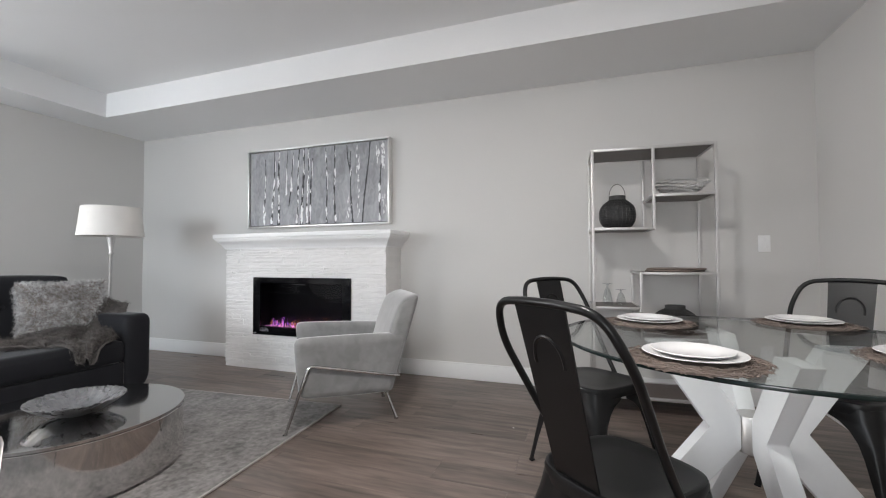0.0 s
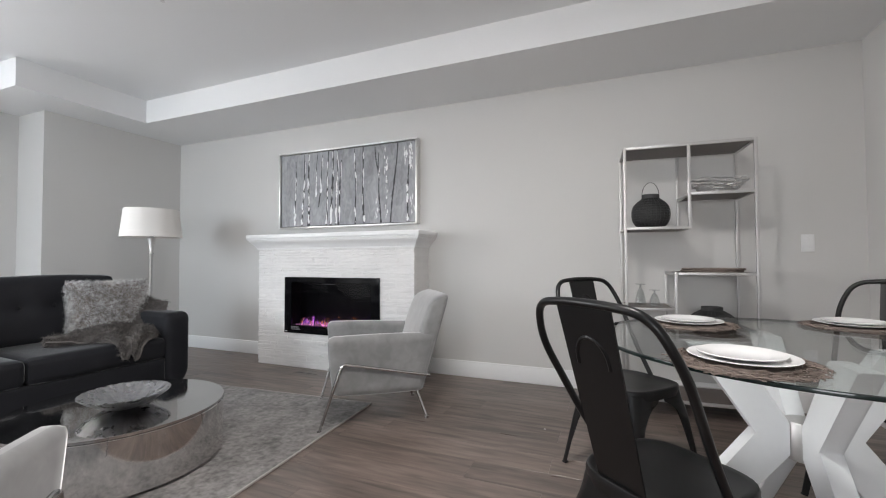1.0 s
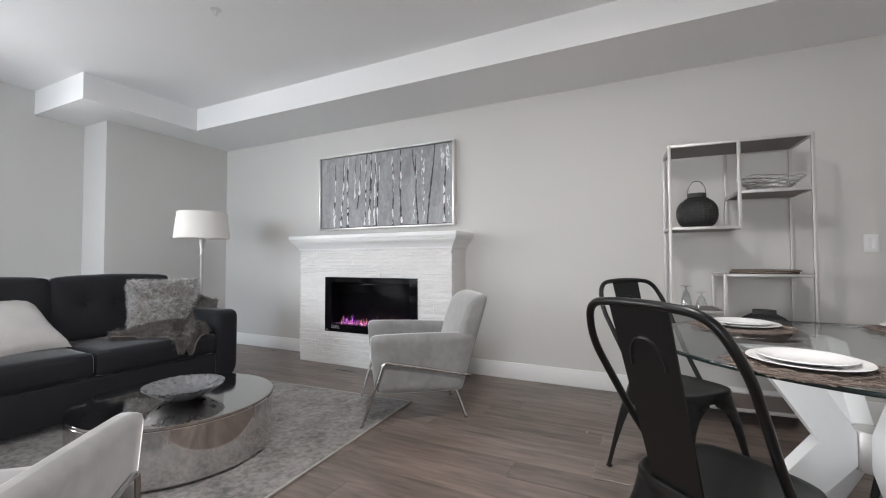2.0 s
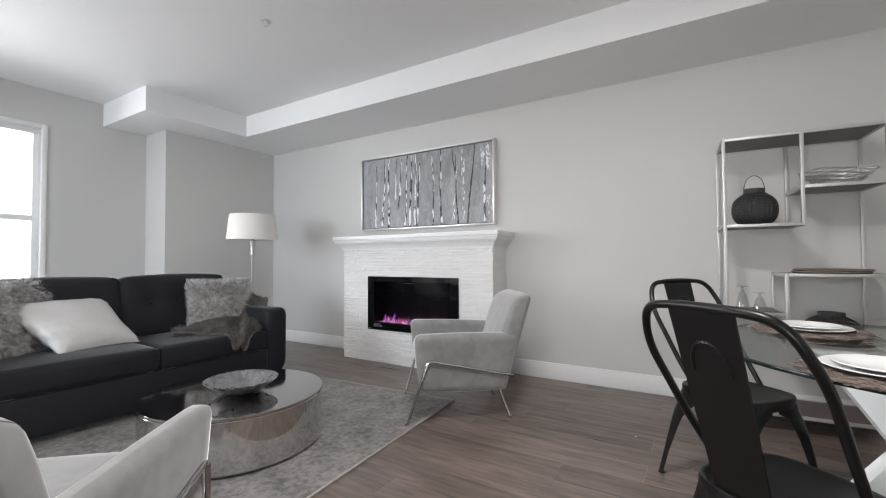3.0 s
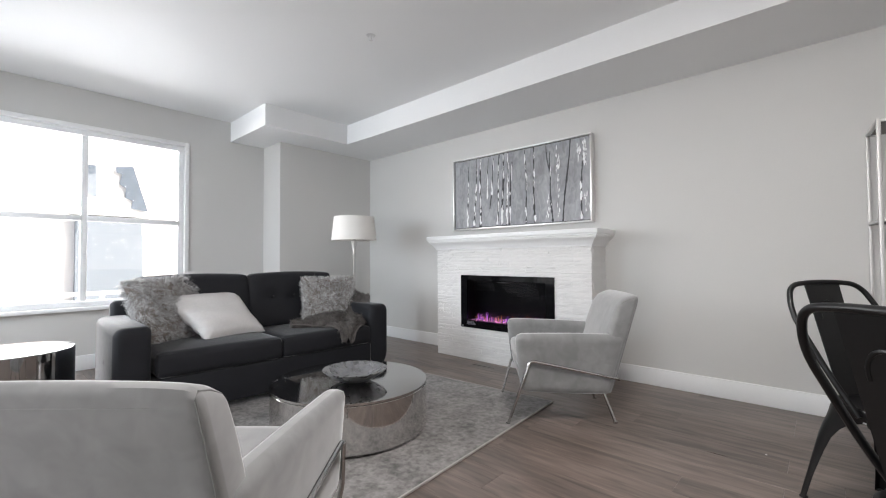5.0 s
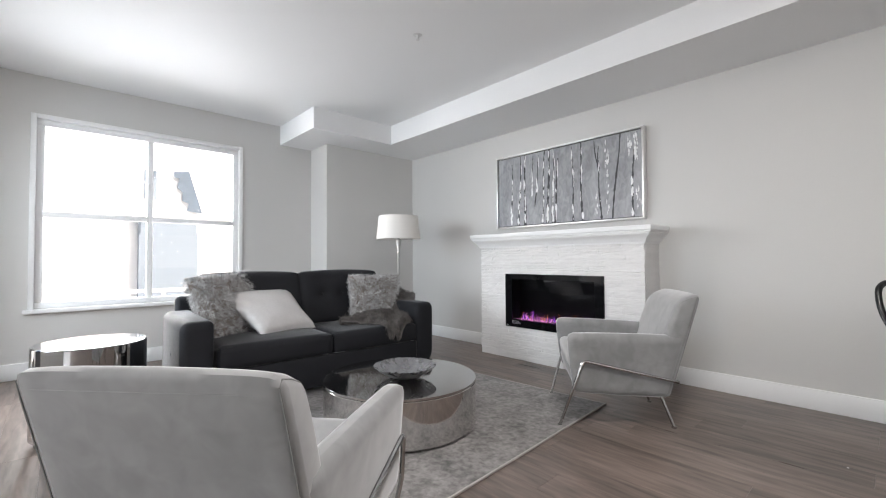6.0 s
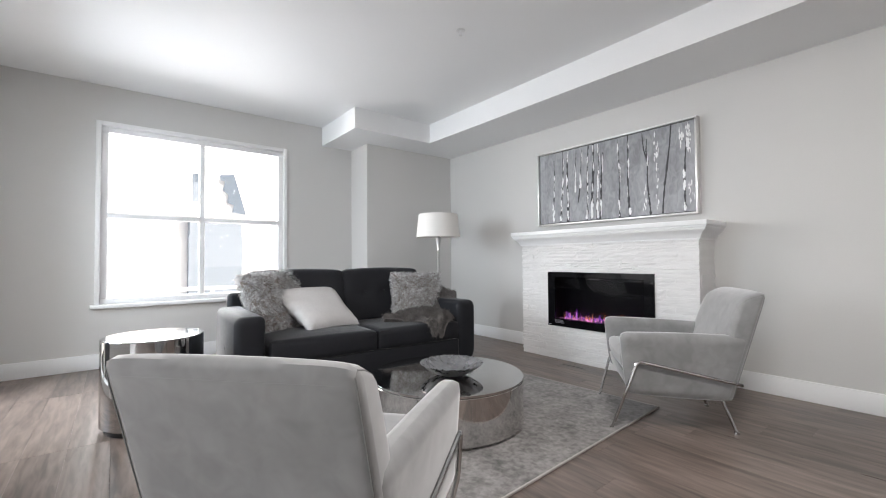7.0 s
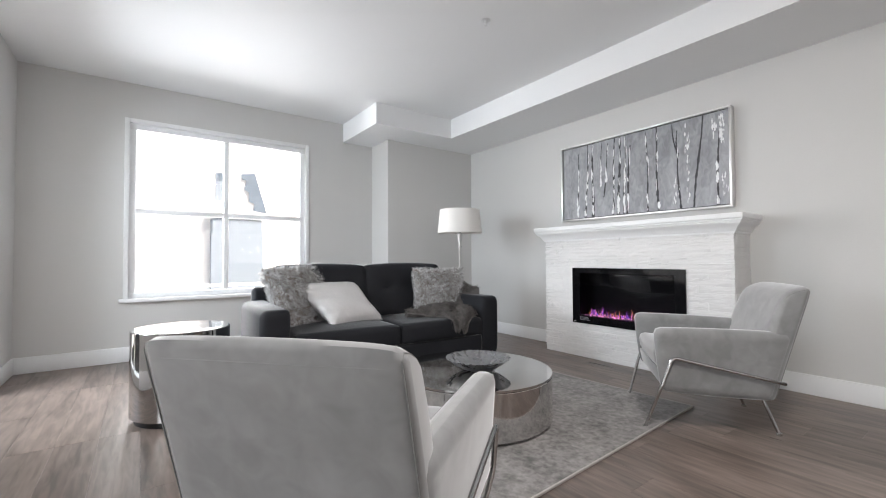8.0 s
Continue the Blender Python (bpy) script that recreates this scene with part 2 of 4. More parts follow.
def lathe(bm, prof, n=40, c=(0, 0, 0)):
    """Turn a profile of (radius, height) round the z axis; a radius of 0 closes it."""
    bm = bm or bmesh.new()
    rings = []
    for r, z in prof:
        if r < 1e-6:
            rings.append([bm.verts.new((c[0], c[1], c[2] + z))])
        else:
            rings.append([bm.verts.new((c[0] + r * math.cos(2 * math.pi * j / n), c[1] + r * math.sin(2 * math.pi * j / n), c[2] + z)) for j in range(n)])
    for a, b in zip(rings, rings[1:]):
        for j in range(n):
            p, q = a[j % len(a)], a[(j + 1) % n % len(a)]
            s, t = b[(j + 1) % n % len(b)], b[j % len(b)]
            f = [v for i, v in enumerate((p, q, s, t)) if v not in (p, q, s, t)[:i]]
            if len(f) > 2:
                bm.faces.new(f)
    return bm


# ---- structure ----
T = 0.15
bm = box(None, (XW - T, 3.785, -0.1), (XE + T, 3.785 + T, 2.85))
tagged(new("wall_north", finish(bm, "wall_north", WALL, 0)), "light warm grey painted wall behind the fireplace", "wall", kind="structure")
block("wall_east", (XE, YB, -0.1), (XE + T, YN, 2.85), WALL, "light warm grey painted side wall", "wall")
WY0, WY1, WZ0, WZ1 = -0.165, 1.575, 0.60, 2.335
wall = bmesh.new()
for lo, hi in (((XW - T, YS - T, -0.1), (XW, WY0, 2.85)), ((XW - T, WY1, -0.1), (XW, YN, 2.85)),
               ((XW - T, WY0, -0.1), (XW, WY1, WZ0)), ((XW - T, WY0, WZ1), (XW, WY1, 2.85))):
    box(wall, lo, hi)
tagged(new("wall_west", finish(wall, "wall_west", WALL, 0)), "light warm grey painted wall round the window", "wall", kind="structure")
wall = bmesh.new()
for lo, hi in (((XW, YS - T, -0.1), (-4.55, YS, 2.85)), ((-3.55, YS - T, -0.1), (XK, YS, 2.85)), ((-4.55, YS - T, 2.1), (-3.55, YS, 2.85)), ((-4.08, YS - T, 0.08), (-4.02, YS, 2.1)), ((-4.55, YS - T, -0.1), (-3.55, YS, 0.08))):
    box(wall, lo, hi)
tagged(new("wall_south", finish(wall, "wall_south", WALL, 0)), "light grey painted wall with a patio door opening", "wall", kind="structure")
block("wall_inner", (XK - T, YB, -0.1), (XK, YS - T, 2.85), WALL, "light grey painted wall of the open room", "wall")
wall = bmesh.new()
for lo, hi in (((XK - T, YB - T, -0.1), (-2.0, YB, 2.85)), ((1.2, YB - T, -0.1), (XE + T, YB, 2.85)),
               ((-2.0, YB - T, -0.1), (1.2, YB, 0.08)), ((-2.0, YB - T, 2.35), (1.2, YB, 2.85))):
    box(wall, lo, hi)
tagged(new("wall_back", finish(wall, "wall_back", WALL, 0)), "light grey painted back wall with a wide glazed door opening", "wall", kind="structure")
# unseen block, added to keep the back opening's daylight off the east wall
block("light_blocking_wall", (0.55, YB, -0.05), (XE, -0.75, ZC), WALL, "unseen light grey wall block added to shade the east end", "wall")
block("ceiling", (XW - T, YB - T, ZC), (XE + T, YN + T, ZC + 0.1), CEIL, "smooth white painted ceiling", "ceiling")
# soffit and box: lighter ceiling paint stands in for missing bounce light below
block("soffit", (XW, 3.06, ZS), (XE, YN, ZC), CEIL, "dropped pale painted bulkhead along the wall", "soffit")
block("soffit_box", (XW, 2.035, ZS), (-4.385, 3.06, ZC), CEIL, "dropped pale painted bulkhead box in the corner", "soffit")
block("wall_pier", (XW, 2.44, -0.05), (-4.873, YN, ZS), WALL, "light grey painted wall pier in the corner", "wall")
floor = block("floor", (XW - T, YB - T, -0.12), (XE + T, YN + T, -0.014), material("floor_base", (0.03, 0.025, 0.02), 0.8), "grey-brown wood plank floor", "floor")


def baseboard(name, x0, y0, x1, y1, nx, ny):
    h, d = 0.14, 0.015
    lo = (min(x0, x1, x0 + nx * d, x1 + nx * d), min(y0, y1, y0 + ny * d, y1 + ny * d), 0)
    hi = (max(x0, x1, x0 + nx * d, x1 + nx * d), max(y0, y1, y0 + ny * d, y1 + ny * d), h)
    block(name, lo, hi, TRIM, "plain white painted baseboard", "baseboard", 0.003)


baseboard("baseboard", -4.873, YN, -3.27, YN, 0, -1)
baseboard("baseboard", -1.50, YN, XE, YN, 0, -1)
baseboard("baseboard", -4.873, 2.44, -4.873, YN - 0.015, 1, 0)
baseboard("baseboard", XW, 2.44, -4.873, 2.44, 0, -1)
baseboard("baseboard", XW, YS, XW, 2.425, 1, 0)
baseboard("baseboard", XW + 0.015, YS, -4.55, YS, 0, 1)
baseboard("baseboard", -3.55, YS, XK, YS, 0, 1)
baseboard("baseboard", XE, -0.75, XE, YN - 0.015, -1, 0)

# ---- window and outside ----
def window():
    w = thing("window_1", pose(XW, (WY0 + WY1) / 2, 0), "white vinyl window with four lights and a white sill", "window", kind="structure")
    hy = (WY1 - WY0) / 2
    for n, lo, hi in (("casing", (-T, -hy + 0.02, WZ1 - 0.02), (0.012, hy - 0.02, WZ1 + 0.02)), ("casing", (-T, -hy - 0.02, WZ0), (0.012, -hy + 0.02, WZ1 + 0.02)),
                      ("casing", (-T, hy - 0.02, WZ0), (0.012, hy + 0.02, WZ1 + 0.02))):
        part(n, box(None, lo, hi, 0.003), TRIM, w)
    part("window_sill", box(None, (-T, -hy - 0.05, WZ0 - 0.035), (0.045, hy + 0.05, WZ0), 0.006), TRIM, w)
    a, b, x0, x1 = -hy + 0.02, hy - 0.02, -0.11, -0.03
    f = bmesh.new()
    for lo, hi in (((x0, a, WZ0), (x1, b, WZ0 + 0.055)), ((x0, a, WZ1 - 0.075), (x1, b, WZ1 - 0.02)), ((x0, a, WZ0 + 0.055), (x1, a + 0.055, WZ1 - 0.075)),
                   ((x0, b - 0.055, WZ0 + 0.055), (x1, b, WZ1 - 0.075))):
        box(f, lo, hi, 0.004)
    part("window_frame", f, VINYL, w)
    part("mullion", box(None, (x0 + 0.01, -0.025, WZ0 + 0.05), (x1 - 0.004, 0.025, WZ1 - 0.07), 0.004), VINYL, w)
    zm = 1.455
    for y0, y1 in ((a + 0.05, -0.02), (0.02, b - 0.05)):
        part("meeting_rail", box(None, (x0 + 0.012, y0, zm - 0.025), (x1 + 0.004, y1, zm + 0.025), 0.004), VINYL, w)
        for z0, z1 in ((WZ0 + 0.05, zm - 0.02), (zm + 0.02, WZ1 - 0.07)):
            ob = part("pane", box(None, (-0.10, y0, z0), (-0.094, y1, z1)), PANE, w, smooth=0)
            ob.visible_shadow = False


window()
block("ground", (-400, -400, -4.2), (400, 400, -4.0), GROUND, "pale concrete ground outside", "ground")


# white plastered house across the yard, with a lapped siding bay and a dark roof edge
house = thing("neighbour_house", pose(-13, 0, -4), "white rendered house with a pale lapped siding bay", "house")
part("wall", box(None, (-6, -14, 0), (0, 9, 11)), HOUSEW, house, smooth=0)
bay = part("siding_bay", box(None, (0, 1.45, 0), (0.5, 2.65, 6.05)), SIDING, house, smooth=0)
for k in range(46):
    part("siding_board", hull(None, [(0.5, 1.42, 2.0 + 0.08 * k), (0.512, 1.42, 2.0 + 0.08 * k), (0.512, 2.68, 2.0 + 0.08 * k), (0.5, 2.68, 2.0 + 0.08 * k),
                                     (0.5, 1.42, 2.078 + 0.08 * k), (0.503, 1.42, 2.078 + 0.08 * k), (0.503, 2.68, 2.078 + 0.08 * k), (0.5, 2.68, 2.078 + 0.08 * k)]), SIDING, bay, smooth=0)
part("bay_roof", hull(None, [(0, 1.3, 6.1), (0.62, 1.3, 6.1), (0.62, 2.8, 6.1), (0, 2.8, 6.1), (0, 1.3, 6.2), (0.62, 1.3, 6.16), (0.62, 2.8, 6.16), (0, 2.8, 6.2)]), HOUSEW, house, smooth=0)
slope = [(2.30, 7.36), (2.66, 7.42), (2.98, 6.30), (2.62, 6.36), (2.66, 6.55), (2.50, 6.62), (2.52, 6.85), (2.38, 6.95), (2.44, 7.2), (2.33, 7.22)]
part("roof_slope", prism(None, slope, 0.03, Matrix.Translation((0.1, -0.12, 0)) @ Matrix.Rotation(radians(90), 4, "Z")), ROOF, house, "dark shingled roof slope", smooth=0)
part("gable_board", box(None, (0.02, 1.56, 6.6), (0.05, 1.84, 7.35)), SIDING, house, smooth=0)
part("gable_window", box(None, (0.04, 1.60, 7.12), (0.06, 1.80, 7.34)), ROOF, house, "small dark gable window", smooth=0)
rail = thing("deck_railing", pose(-8.6, 0.4, 0), "white deck railing outside the window", "railing")
part("top_rail", box(None, (-0.04, -3.4, 0.50), (0.04, 3.6, 0.56)), HOUSEW, rail, smooth=0)
part("bottom_rail", box(None, (-0.03, -3.4, -0.25), (0.03, 3.6, -0.2)), HOUSEW, rail, smooth=0)
for k in range(9):
    part("post", box(None, (-0.03, -3.4 + 0.86 * k, -4.0), (0.03, -3.34 + 0.86 * k, 0.5)), HOUSEW, rail, smooth=0)


# ---- rug ----
rug = thing("area_rug", pose(-1.53, 2.855, 0, 0, 0, 3.5), "mottled grey area rug with a pale bound edge", "rug")
part("rug_top", box(None, (-3.052, -2.442, 0.0), (-0.008, -0.008, 0.011), 0.004), RUG, rug)
e = bmesh.new()
for lo, hi in (((-3.06, -0.009, 0), (0, 0, 0.012)), ((-3.06, -2.45, 0), (0, -2.441, 0.012)), ((-0.009, -2.441, 0), (0, -0.009, 0.012)), ((-3.06, -2.441, 0), (-3.051, -0.009, 0.012))):
    box(e, lo, hi, 0.003)
part("binding", e, RUGEDGE, rug)


# ---- fireplace ----
FX0, FX1, FY, FH = -3.268, -1.502, 3.487, 1.15
IX0, IX1, IZ0, IZ1 = -2.92, -1.842, 0.330, 0.872
fire = thing("fireplace", pose(0, 0, 0), "white stacked-stone fireplace surround with a moulded white mantel", "fireplace")
for lo, hi in (((FX0 + 0.02, FY + 0.02, 0), (IX0, YN, FH)), ((IX1, FY + 0.02, 0), (FX1 - 0.02, YN, FH)), ((IX0, FY + 0.02, 0), (IX1, YN, IZ0)), ((IX0, FY + 0.02, IZ1), (IX1, YN, FH))):
    part("core", box(None, lo, hi), STONE, fire, smooth=0)
bm, loops = bmesh.new(), []
for o, z in ((0.012, 1.146), (0.014, 1.160), (0.020, 1.164), (0.024, 1.172), (0.030, 1.184), (0.040, 1.197), (0.053, 1.209), (0.064, 1.218), (0.069, 1.226), (0.070, 1.234), (0.078, 1.237), (0.080, 1.2505)):
    loops.append([bm.verts.new(p) for p in ((FX0 - o, YN, z), (FX0 - o, FY - o, z), (FX1 + o, FY - o, z), (FX1 + o, YN, z))])
for a, b in zip(loops, loops[1:]):
    for k in range(4):
        bm.faces.new((a[k], a[(k + 1) % 4], b[(k + 1) % 4], b[k]))
bm.faces.new(loops[0][::-1])
bm.faces.new(loops[-1])
part("mantel_moulding", bm, TRIM, fire, smooth=35)
part("mantel_shelf", box(None, (FX0 - 0.088, FY - 0.088, 1.25), (FX1 + 0.088, YN, 1.29), 0.006, 3), TRIM, fire)

ins = thing("electric_fireplace", pose((IX0 + IX1) / 2, FY, IZ0), "black glass electric fireplace insert with violet flames", "fireplace")
w, h = IX1 - IX0, IZ1 - IZ0
for lo, hi in (((-w / 2, -0.010, 0), (w / 2, 0.004, 0.075)), ((-w / 2, -0.010, h - 0.05), (w / 2, 0.004, h)), ((-w / 2, -0.010, 0.075), (-w / 2 + 0.085, 0.004, h - 0.05)), ((w / 2 - 0.085, -0.010, 0.075), (w / 2, 0.004, h - 0.05))):
    part("frame_panel", box(None, lo, hi), BLACKG, ins, smooth=0)
part("glass_front", box(None, (-w / 2 + 0.084, -0.006, 0.074), (w / 2 - 0.084, -0.003, h - 0.049)), SMOKED, ins, smooth=0)
lin = bmesh.new()
for lo, hi in (((-w / 2, 0.16, 0), (w / 2, 0.17, h)), ((-w / 2, 0.01, 0.0), (w / 2, 0.16, 0.072)), ((-w / 2, 0.01, h - 0.03), (w / 2, 0.16, h)), ((-w / 2, 0.01, 0.072), (-w / 2 + 0.05, 0.16, h - 0.03)), ((w / 2 - 0.05, 0.01, 0.072), (w / 2, 0.16, h - 0.03))):
    box(lin, lo, hi)
part("firebox", lin, DARKIN, ins, smooth=0)
part("vent_slot", box(None, (-0.07, -0.0115, h - 0.066), (0.06, -0.0102, h - 0.060)), material("vent_grey", (0.06, 0.06, 0.062), 0.5), ins, smooth=0)
for k in range(3):
    part("label_bar", box(None, (-0.455, -0.0115, 0.058 - 0.012 * k), (-0.365 + 0.01 * k, -0.0102, 0.063 - 0.012 * k)), LABELG, ins, smooth=0)
part("label_bar", box(None, (-0.53, -0.0115, 0.012), (-0.50, -0.0102, 0.018)), SILVER, ins, smooth=0)
rng = random.Random(4)
GLOWS = [glow("flame_violet", (0.42, 0.10, 1.0), 1.6), glow("flame_pink", (1.0, 0.35, 0.75), 2.0), glow("flame_blue", (0.10, 0.12, 1.0), 2.2),
         glow("flame_orange", (1.0, 0.38, 0.12), 1.3), glow("flame_dim", (0.35, 0.06, 0.55), 0.5)]
for k in range(90):
    x = -0.43 + 0.86 * (k + rng.random()) / 90
    y, s = rng.uniform(0.035, 0.10), rng.uniform(0.003, 0.008)
    bm = bmesh.new()
    bmesh.ops.create_icosphere(bm, subdivisions=1, radius=s, matrix=Matrix.Translation((x, y, 0.074 + s * 0.6)) @ Euler((rng.random() * 3, rng.random() * 3, 0)).to_matrix().to_4x4())
    part("ember_crystal", bm, CRYSTAL if k % 2 else GLOWS[1], ins, smooth=0)
for k in range(170):
    x = -0.43 + 0.86 * (k + rng.random()) / 170
    y, r, ht = rng.uniform(0.09, 0.14), rng.uniform(0.0010, 0.0026), rng.uniform(0.010, 0.034) + 0.06 * (rng.random() ** 3)
    bend = rng.uniform(-0.008, 0.008)
    pts = [(x, y, 0.074), (x + bend, y, 0.074 + ht * 0.4), (x - bend, y, 0.074 + ht * 0.75), (x + bend, y, 0.074 + ht)]
    part("flame", tube(None, pts, [r * 0.7, r, r * 0.55, 0.0006], 6), GLOWS[rng.choice((0, 0, 1, 1, 1, 2, 3, 3, 4, 4))], ins)


# ---- picture ----
pic = thing("framed_painting", pose(-2.41, YN - 0.068, 1.37), "silver-framed painting of pale birch trunks on grey", "painting")
pw, ph = 0.823, 0.808
fr = bmesh.new()
for lo, hi in (((-pw, 0, 0), (pw, 0.066, 0.016)), ((-pw, 0, ph - 0.016), (pw, 0.066, ph)), ((-pw, 0, 0.016), (-pw + 0.016, 0.066, ph - 0.016)), ((pw - 0.016, 0, 0.016), (pw, 0.066, ph - 0.016))):
    box(fr, lo, hi, 0.003)
part("frame", fr, FRAMES, pic)
part("inner_rebate", box(None, (-pw + 0.014, 0.03, 0.014), (pw - 0.014, 0.066, ph - 0.014)), BLACKM, pic, "dark gap inside the frame", smooth=0)
part("canvas", box(None, (-pw + 0.024, 0.02, 0.024), (pw - 0.024, 0.06, ph - 0.024)), CANVAS, pic, smooth=0)


# trunks: foot and head across the canvas (0 to 1), low and high end (0 to 1), width in mm; dark stroke with white flecks
TRUNKS = [(0.115, 0.12, 0.06, 0.9, 6, 10), (0.174, 0.194, 0, 1, 9, 16), (0.224, 0.229, 0, 1, 12, 16), (0.283, 0.291, 0.42, 0.98, 6, 9), (0.306, 0.34, 0.25, 0.96, 6, 8), (0.364, 0.384, 0, 1, 10, 15), (0.404, 0.418, 0, 1, 13, 22), (0.441, 0.453, 0, 1, 7, 18), (0.456, 0.484, 0, 0.86, 10, 8), (0.59, 0.58, 0, 0.98, 7, 10), (0.647, 0.638, 0, 1, 9, 9), (0.766, 0.752, 0, 0.68, 8, 1), (0.754, 0.723, 0.6, 0.98, 6, 0), (0.754, 0.751, 0.62, 0.9, 6, 2), (0.835, 0.883, 0, 1, 9, 0), (0.948, 0.955, 0, 0.78, 9, 10)]
rng = random.Random(11)
cw, c0, ch = 2 * (pw - 0.024), -pw + 0.024, ph - 0.048


def stroke(bm, line, width, y):
    a = [(bm.verts.new((x - wd / 2, y, z)), bm.verts.new((x + wd / 2, y, z)), bm.verts.new((x, y - 0.0025, z))) for (x, z), wd in zip(line, width)]
    for p, q in zip(a, a[1:]):
        bm.faces.new((p[0], p[2], q[2], q[0]))
        bm.faces.new((p[2], p[1], q[1], q[2]))


for f0, f1, z0, z1, wd, flecks in TRUNKS:
    ph0, n = rng.random() * 9, 26
    line = [(c0 + cw * (f0 + (f1 - f0) * k / n + 0.0035 * math.sin(ph0 + k * 0.22) + 0.0009 * rng.uniform(-1, 1)), 0.024 + ch * (z0 + (z1 - z0) * k / n)) for k in range(n + 1)]
    bm = bmesh.new()
    stroke(bm, line, [wd / 340 * (0.3 + 0.7 * rng.random()) * (1.15 - 0.6 * k / n) for k in range(n + 1)], 0.0195)
    part("trunk", bm, PAINTD, pic, "dark painted trunk", smooth=0)
    bm = bmesh.new()
    for q in range(flecks * 4 // 5):
        k = int(n * rng.random() ** 1.7)
        x, z = line[min(k, n)]
        x += rng.uniform(-0.006, 0.010)
        L, s = rng.uniform(0.04, 0.13), rng.uniform(0.006, 0.019) * (1.45 - 0.7 * k / n)
        stroke(bm, [(x + rng.uniform(-0.003, 0.003), z + L * j / 6 - L / 2) for j in range(7) if 0.026 < z + L * j / 6 - L / 2 < ph - 0.026], [s * v * rng.uniform(0.7, 1.1) for v in (0.2, 0.8, 1.0, 0.9, 0.95, 0.7, 0.15)], 0.0175)
    tagged(part("bark_paint", bm, PAINTW, pic, "white paint flecks of bark", smooth=0), kind="stuff")
for fx, zz, cnt, sp in ((0.807, 0.45, 26, 0.45), (0.743, 0.16, 14, 0.14), (0.932, 0.8, 14, 0.1), (0.97, 0.78, 40, 0.14), (0.981, 0.2, 12, 0.12)):
    bm = bmesh.new()
    for q in range(cnt):
        x, z = c0 + cw * (fx + rng.gauss(0, 0.006)), 0.024 + ch * min(max(zz + rng.uniform(-sp, sp), 0.05), 0.93)
        L, s = rng.uniform(0.015, 0.06), rng.uniform(0.004, 0.016)
        stroke(bm, [(x, z + L * j / 4) for j in range(5)], [s * v for v in (0.15, 0.8, 1.0, 0.7, 0.1)], 0.018)
    tagged(part("bark_paint", bm, PAINTW, pic, "white paint flecks of bark", smooth=0), kind="stuff")


# ---- sofa ----
sofa = thing("sofa", pose(-3.09, 1.60, 0, 0, 0, -2.3), "charcoal fabric two-seat sofa with tufted back cushions", "sofa")
L = 0.995


def arc(cx, cz, r, a0, a1, n=6):
    return [(cx + r * math.cos(radians(a0 + (a1 - a0) * k / n)), cz + r * math.sin(radians(a0 + (a1 - a0) * k / n))) for k in range(n + 1)]


for s in (-1, 1):
    prof = arc(-0.055, 0.58, 0.055, 90, 0) + arc(-0.145, 0.195, 0.145, 0, -90, 9) + arc(-0.185, 0.06, 0.01, -90, -180, 2) + arc(-0.155, 0.595, 0.04, 180, 90)
    m = Matrix.Translation((-0.43, s * L - (0.028 if s < 0 else 0), 0)) @ Matrix(((0, 1, 0, 0), (s, 0, 0, 0), (0, 0, 1, 0), (0, 0, 0, 1)))
    arm = part("arm", round_prism(prof, 0.86, 0.05, m), CHAR, sofa, smooth=60)
    part("button", lathe(None, [(0, 0.003), (0.010, 0.002), (0.016, -0.001), (0, -0.001)], 16), CHAR, arm, at=pose(-0.40, s * L - (0.028 if s < 0 else 0), 0.38, -90 * s, 0, 0))
part("base", box(None, (-0.84, -L + 0.15, 0.06), (-0.015, L - 0.185, 0.30), 0.02, 3), CHAR, sofa)
part("back_frame", box(None, (-0.95, -L + 0.06, 0.06), (-0.84, L - 0.06, 0.74), 0.04, 4), CHAR, sofa)


def soft_block(sx, sy, sz, bev, puff, dimples=()):
    """A padded cushion: a bevelled block whose faces swell, with buttoned dimples on the +x face."""
    bm = bmesh.new()
    n = 20
    grid = {}

    def vert(p):
        key = tuple(round(c, 5) for c in p)
        if key not in grid:
            grid[key] = bm.verts.new(p)
        return grid[key]
    for ax in range(3):
        for sg in (-1, 1):
            u, v = [k for k in range(3) if k != ax]
            for i in range(n):
                for j in range(n):
                    q = []
                    for di, dj in ((0, 0), (1, 0), (1, 1), (0, 1)):
                        p = [0.0, 0.0, 0.0]
                        p[ax], p[u], p[v] = sg, -1 + 2 * (i + di) / n, -1 + 2 * (j + dj) / n
                        q.append(vert(p))
                    bm.faces.new(q if sg > 0 else q[::-1])
    half = (sx / 2, sy / 2, sz / 2)
    for vtx in bm.verts:
        p = vtx.co.copy()
        # warp the grid so that the outer ring of cells becomes the rounded edge
        q = Vector([math.copysign(half[k] - bev * (1 - abs(p[k])) * n / 2 if abs(p[k]) > 1 - 2 / n - 1e-6 else (half[k] - bev) * abs(p[k]) / (1 - 2 / n), p[k]) for k in range(3)])
        inner = Vector([max(-(half[k] - bev), min(half[k] - bev, q[k])) for k in range(3)])
        d = q - inner
        if d.length > 1e-9:
            q = inner + d.normalized() * bev
        w = [1 - min(abs(q[k]) / half[k], 1) ** 2 for k in range(3)]
        for k in range(3):
            o = [m for m in range(3) if m != k]
            if abs(q[k]) > half[k] - bev:
                q[k] += math.copysign(puff * w[o[0]] * w[o[1]], q[k])
        for dy, dz in dimples:
            if q.x > 0:
                q.x -= 0.05 * math.exp(-math.hypot(q.y - dy, q.z - dz) / 0.055)
        vtx.co = q
    return bm


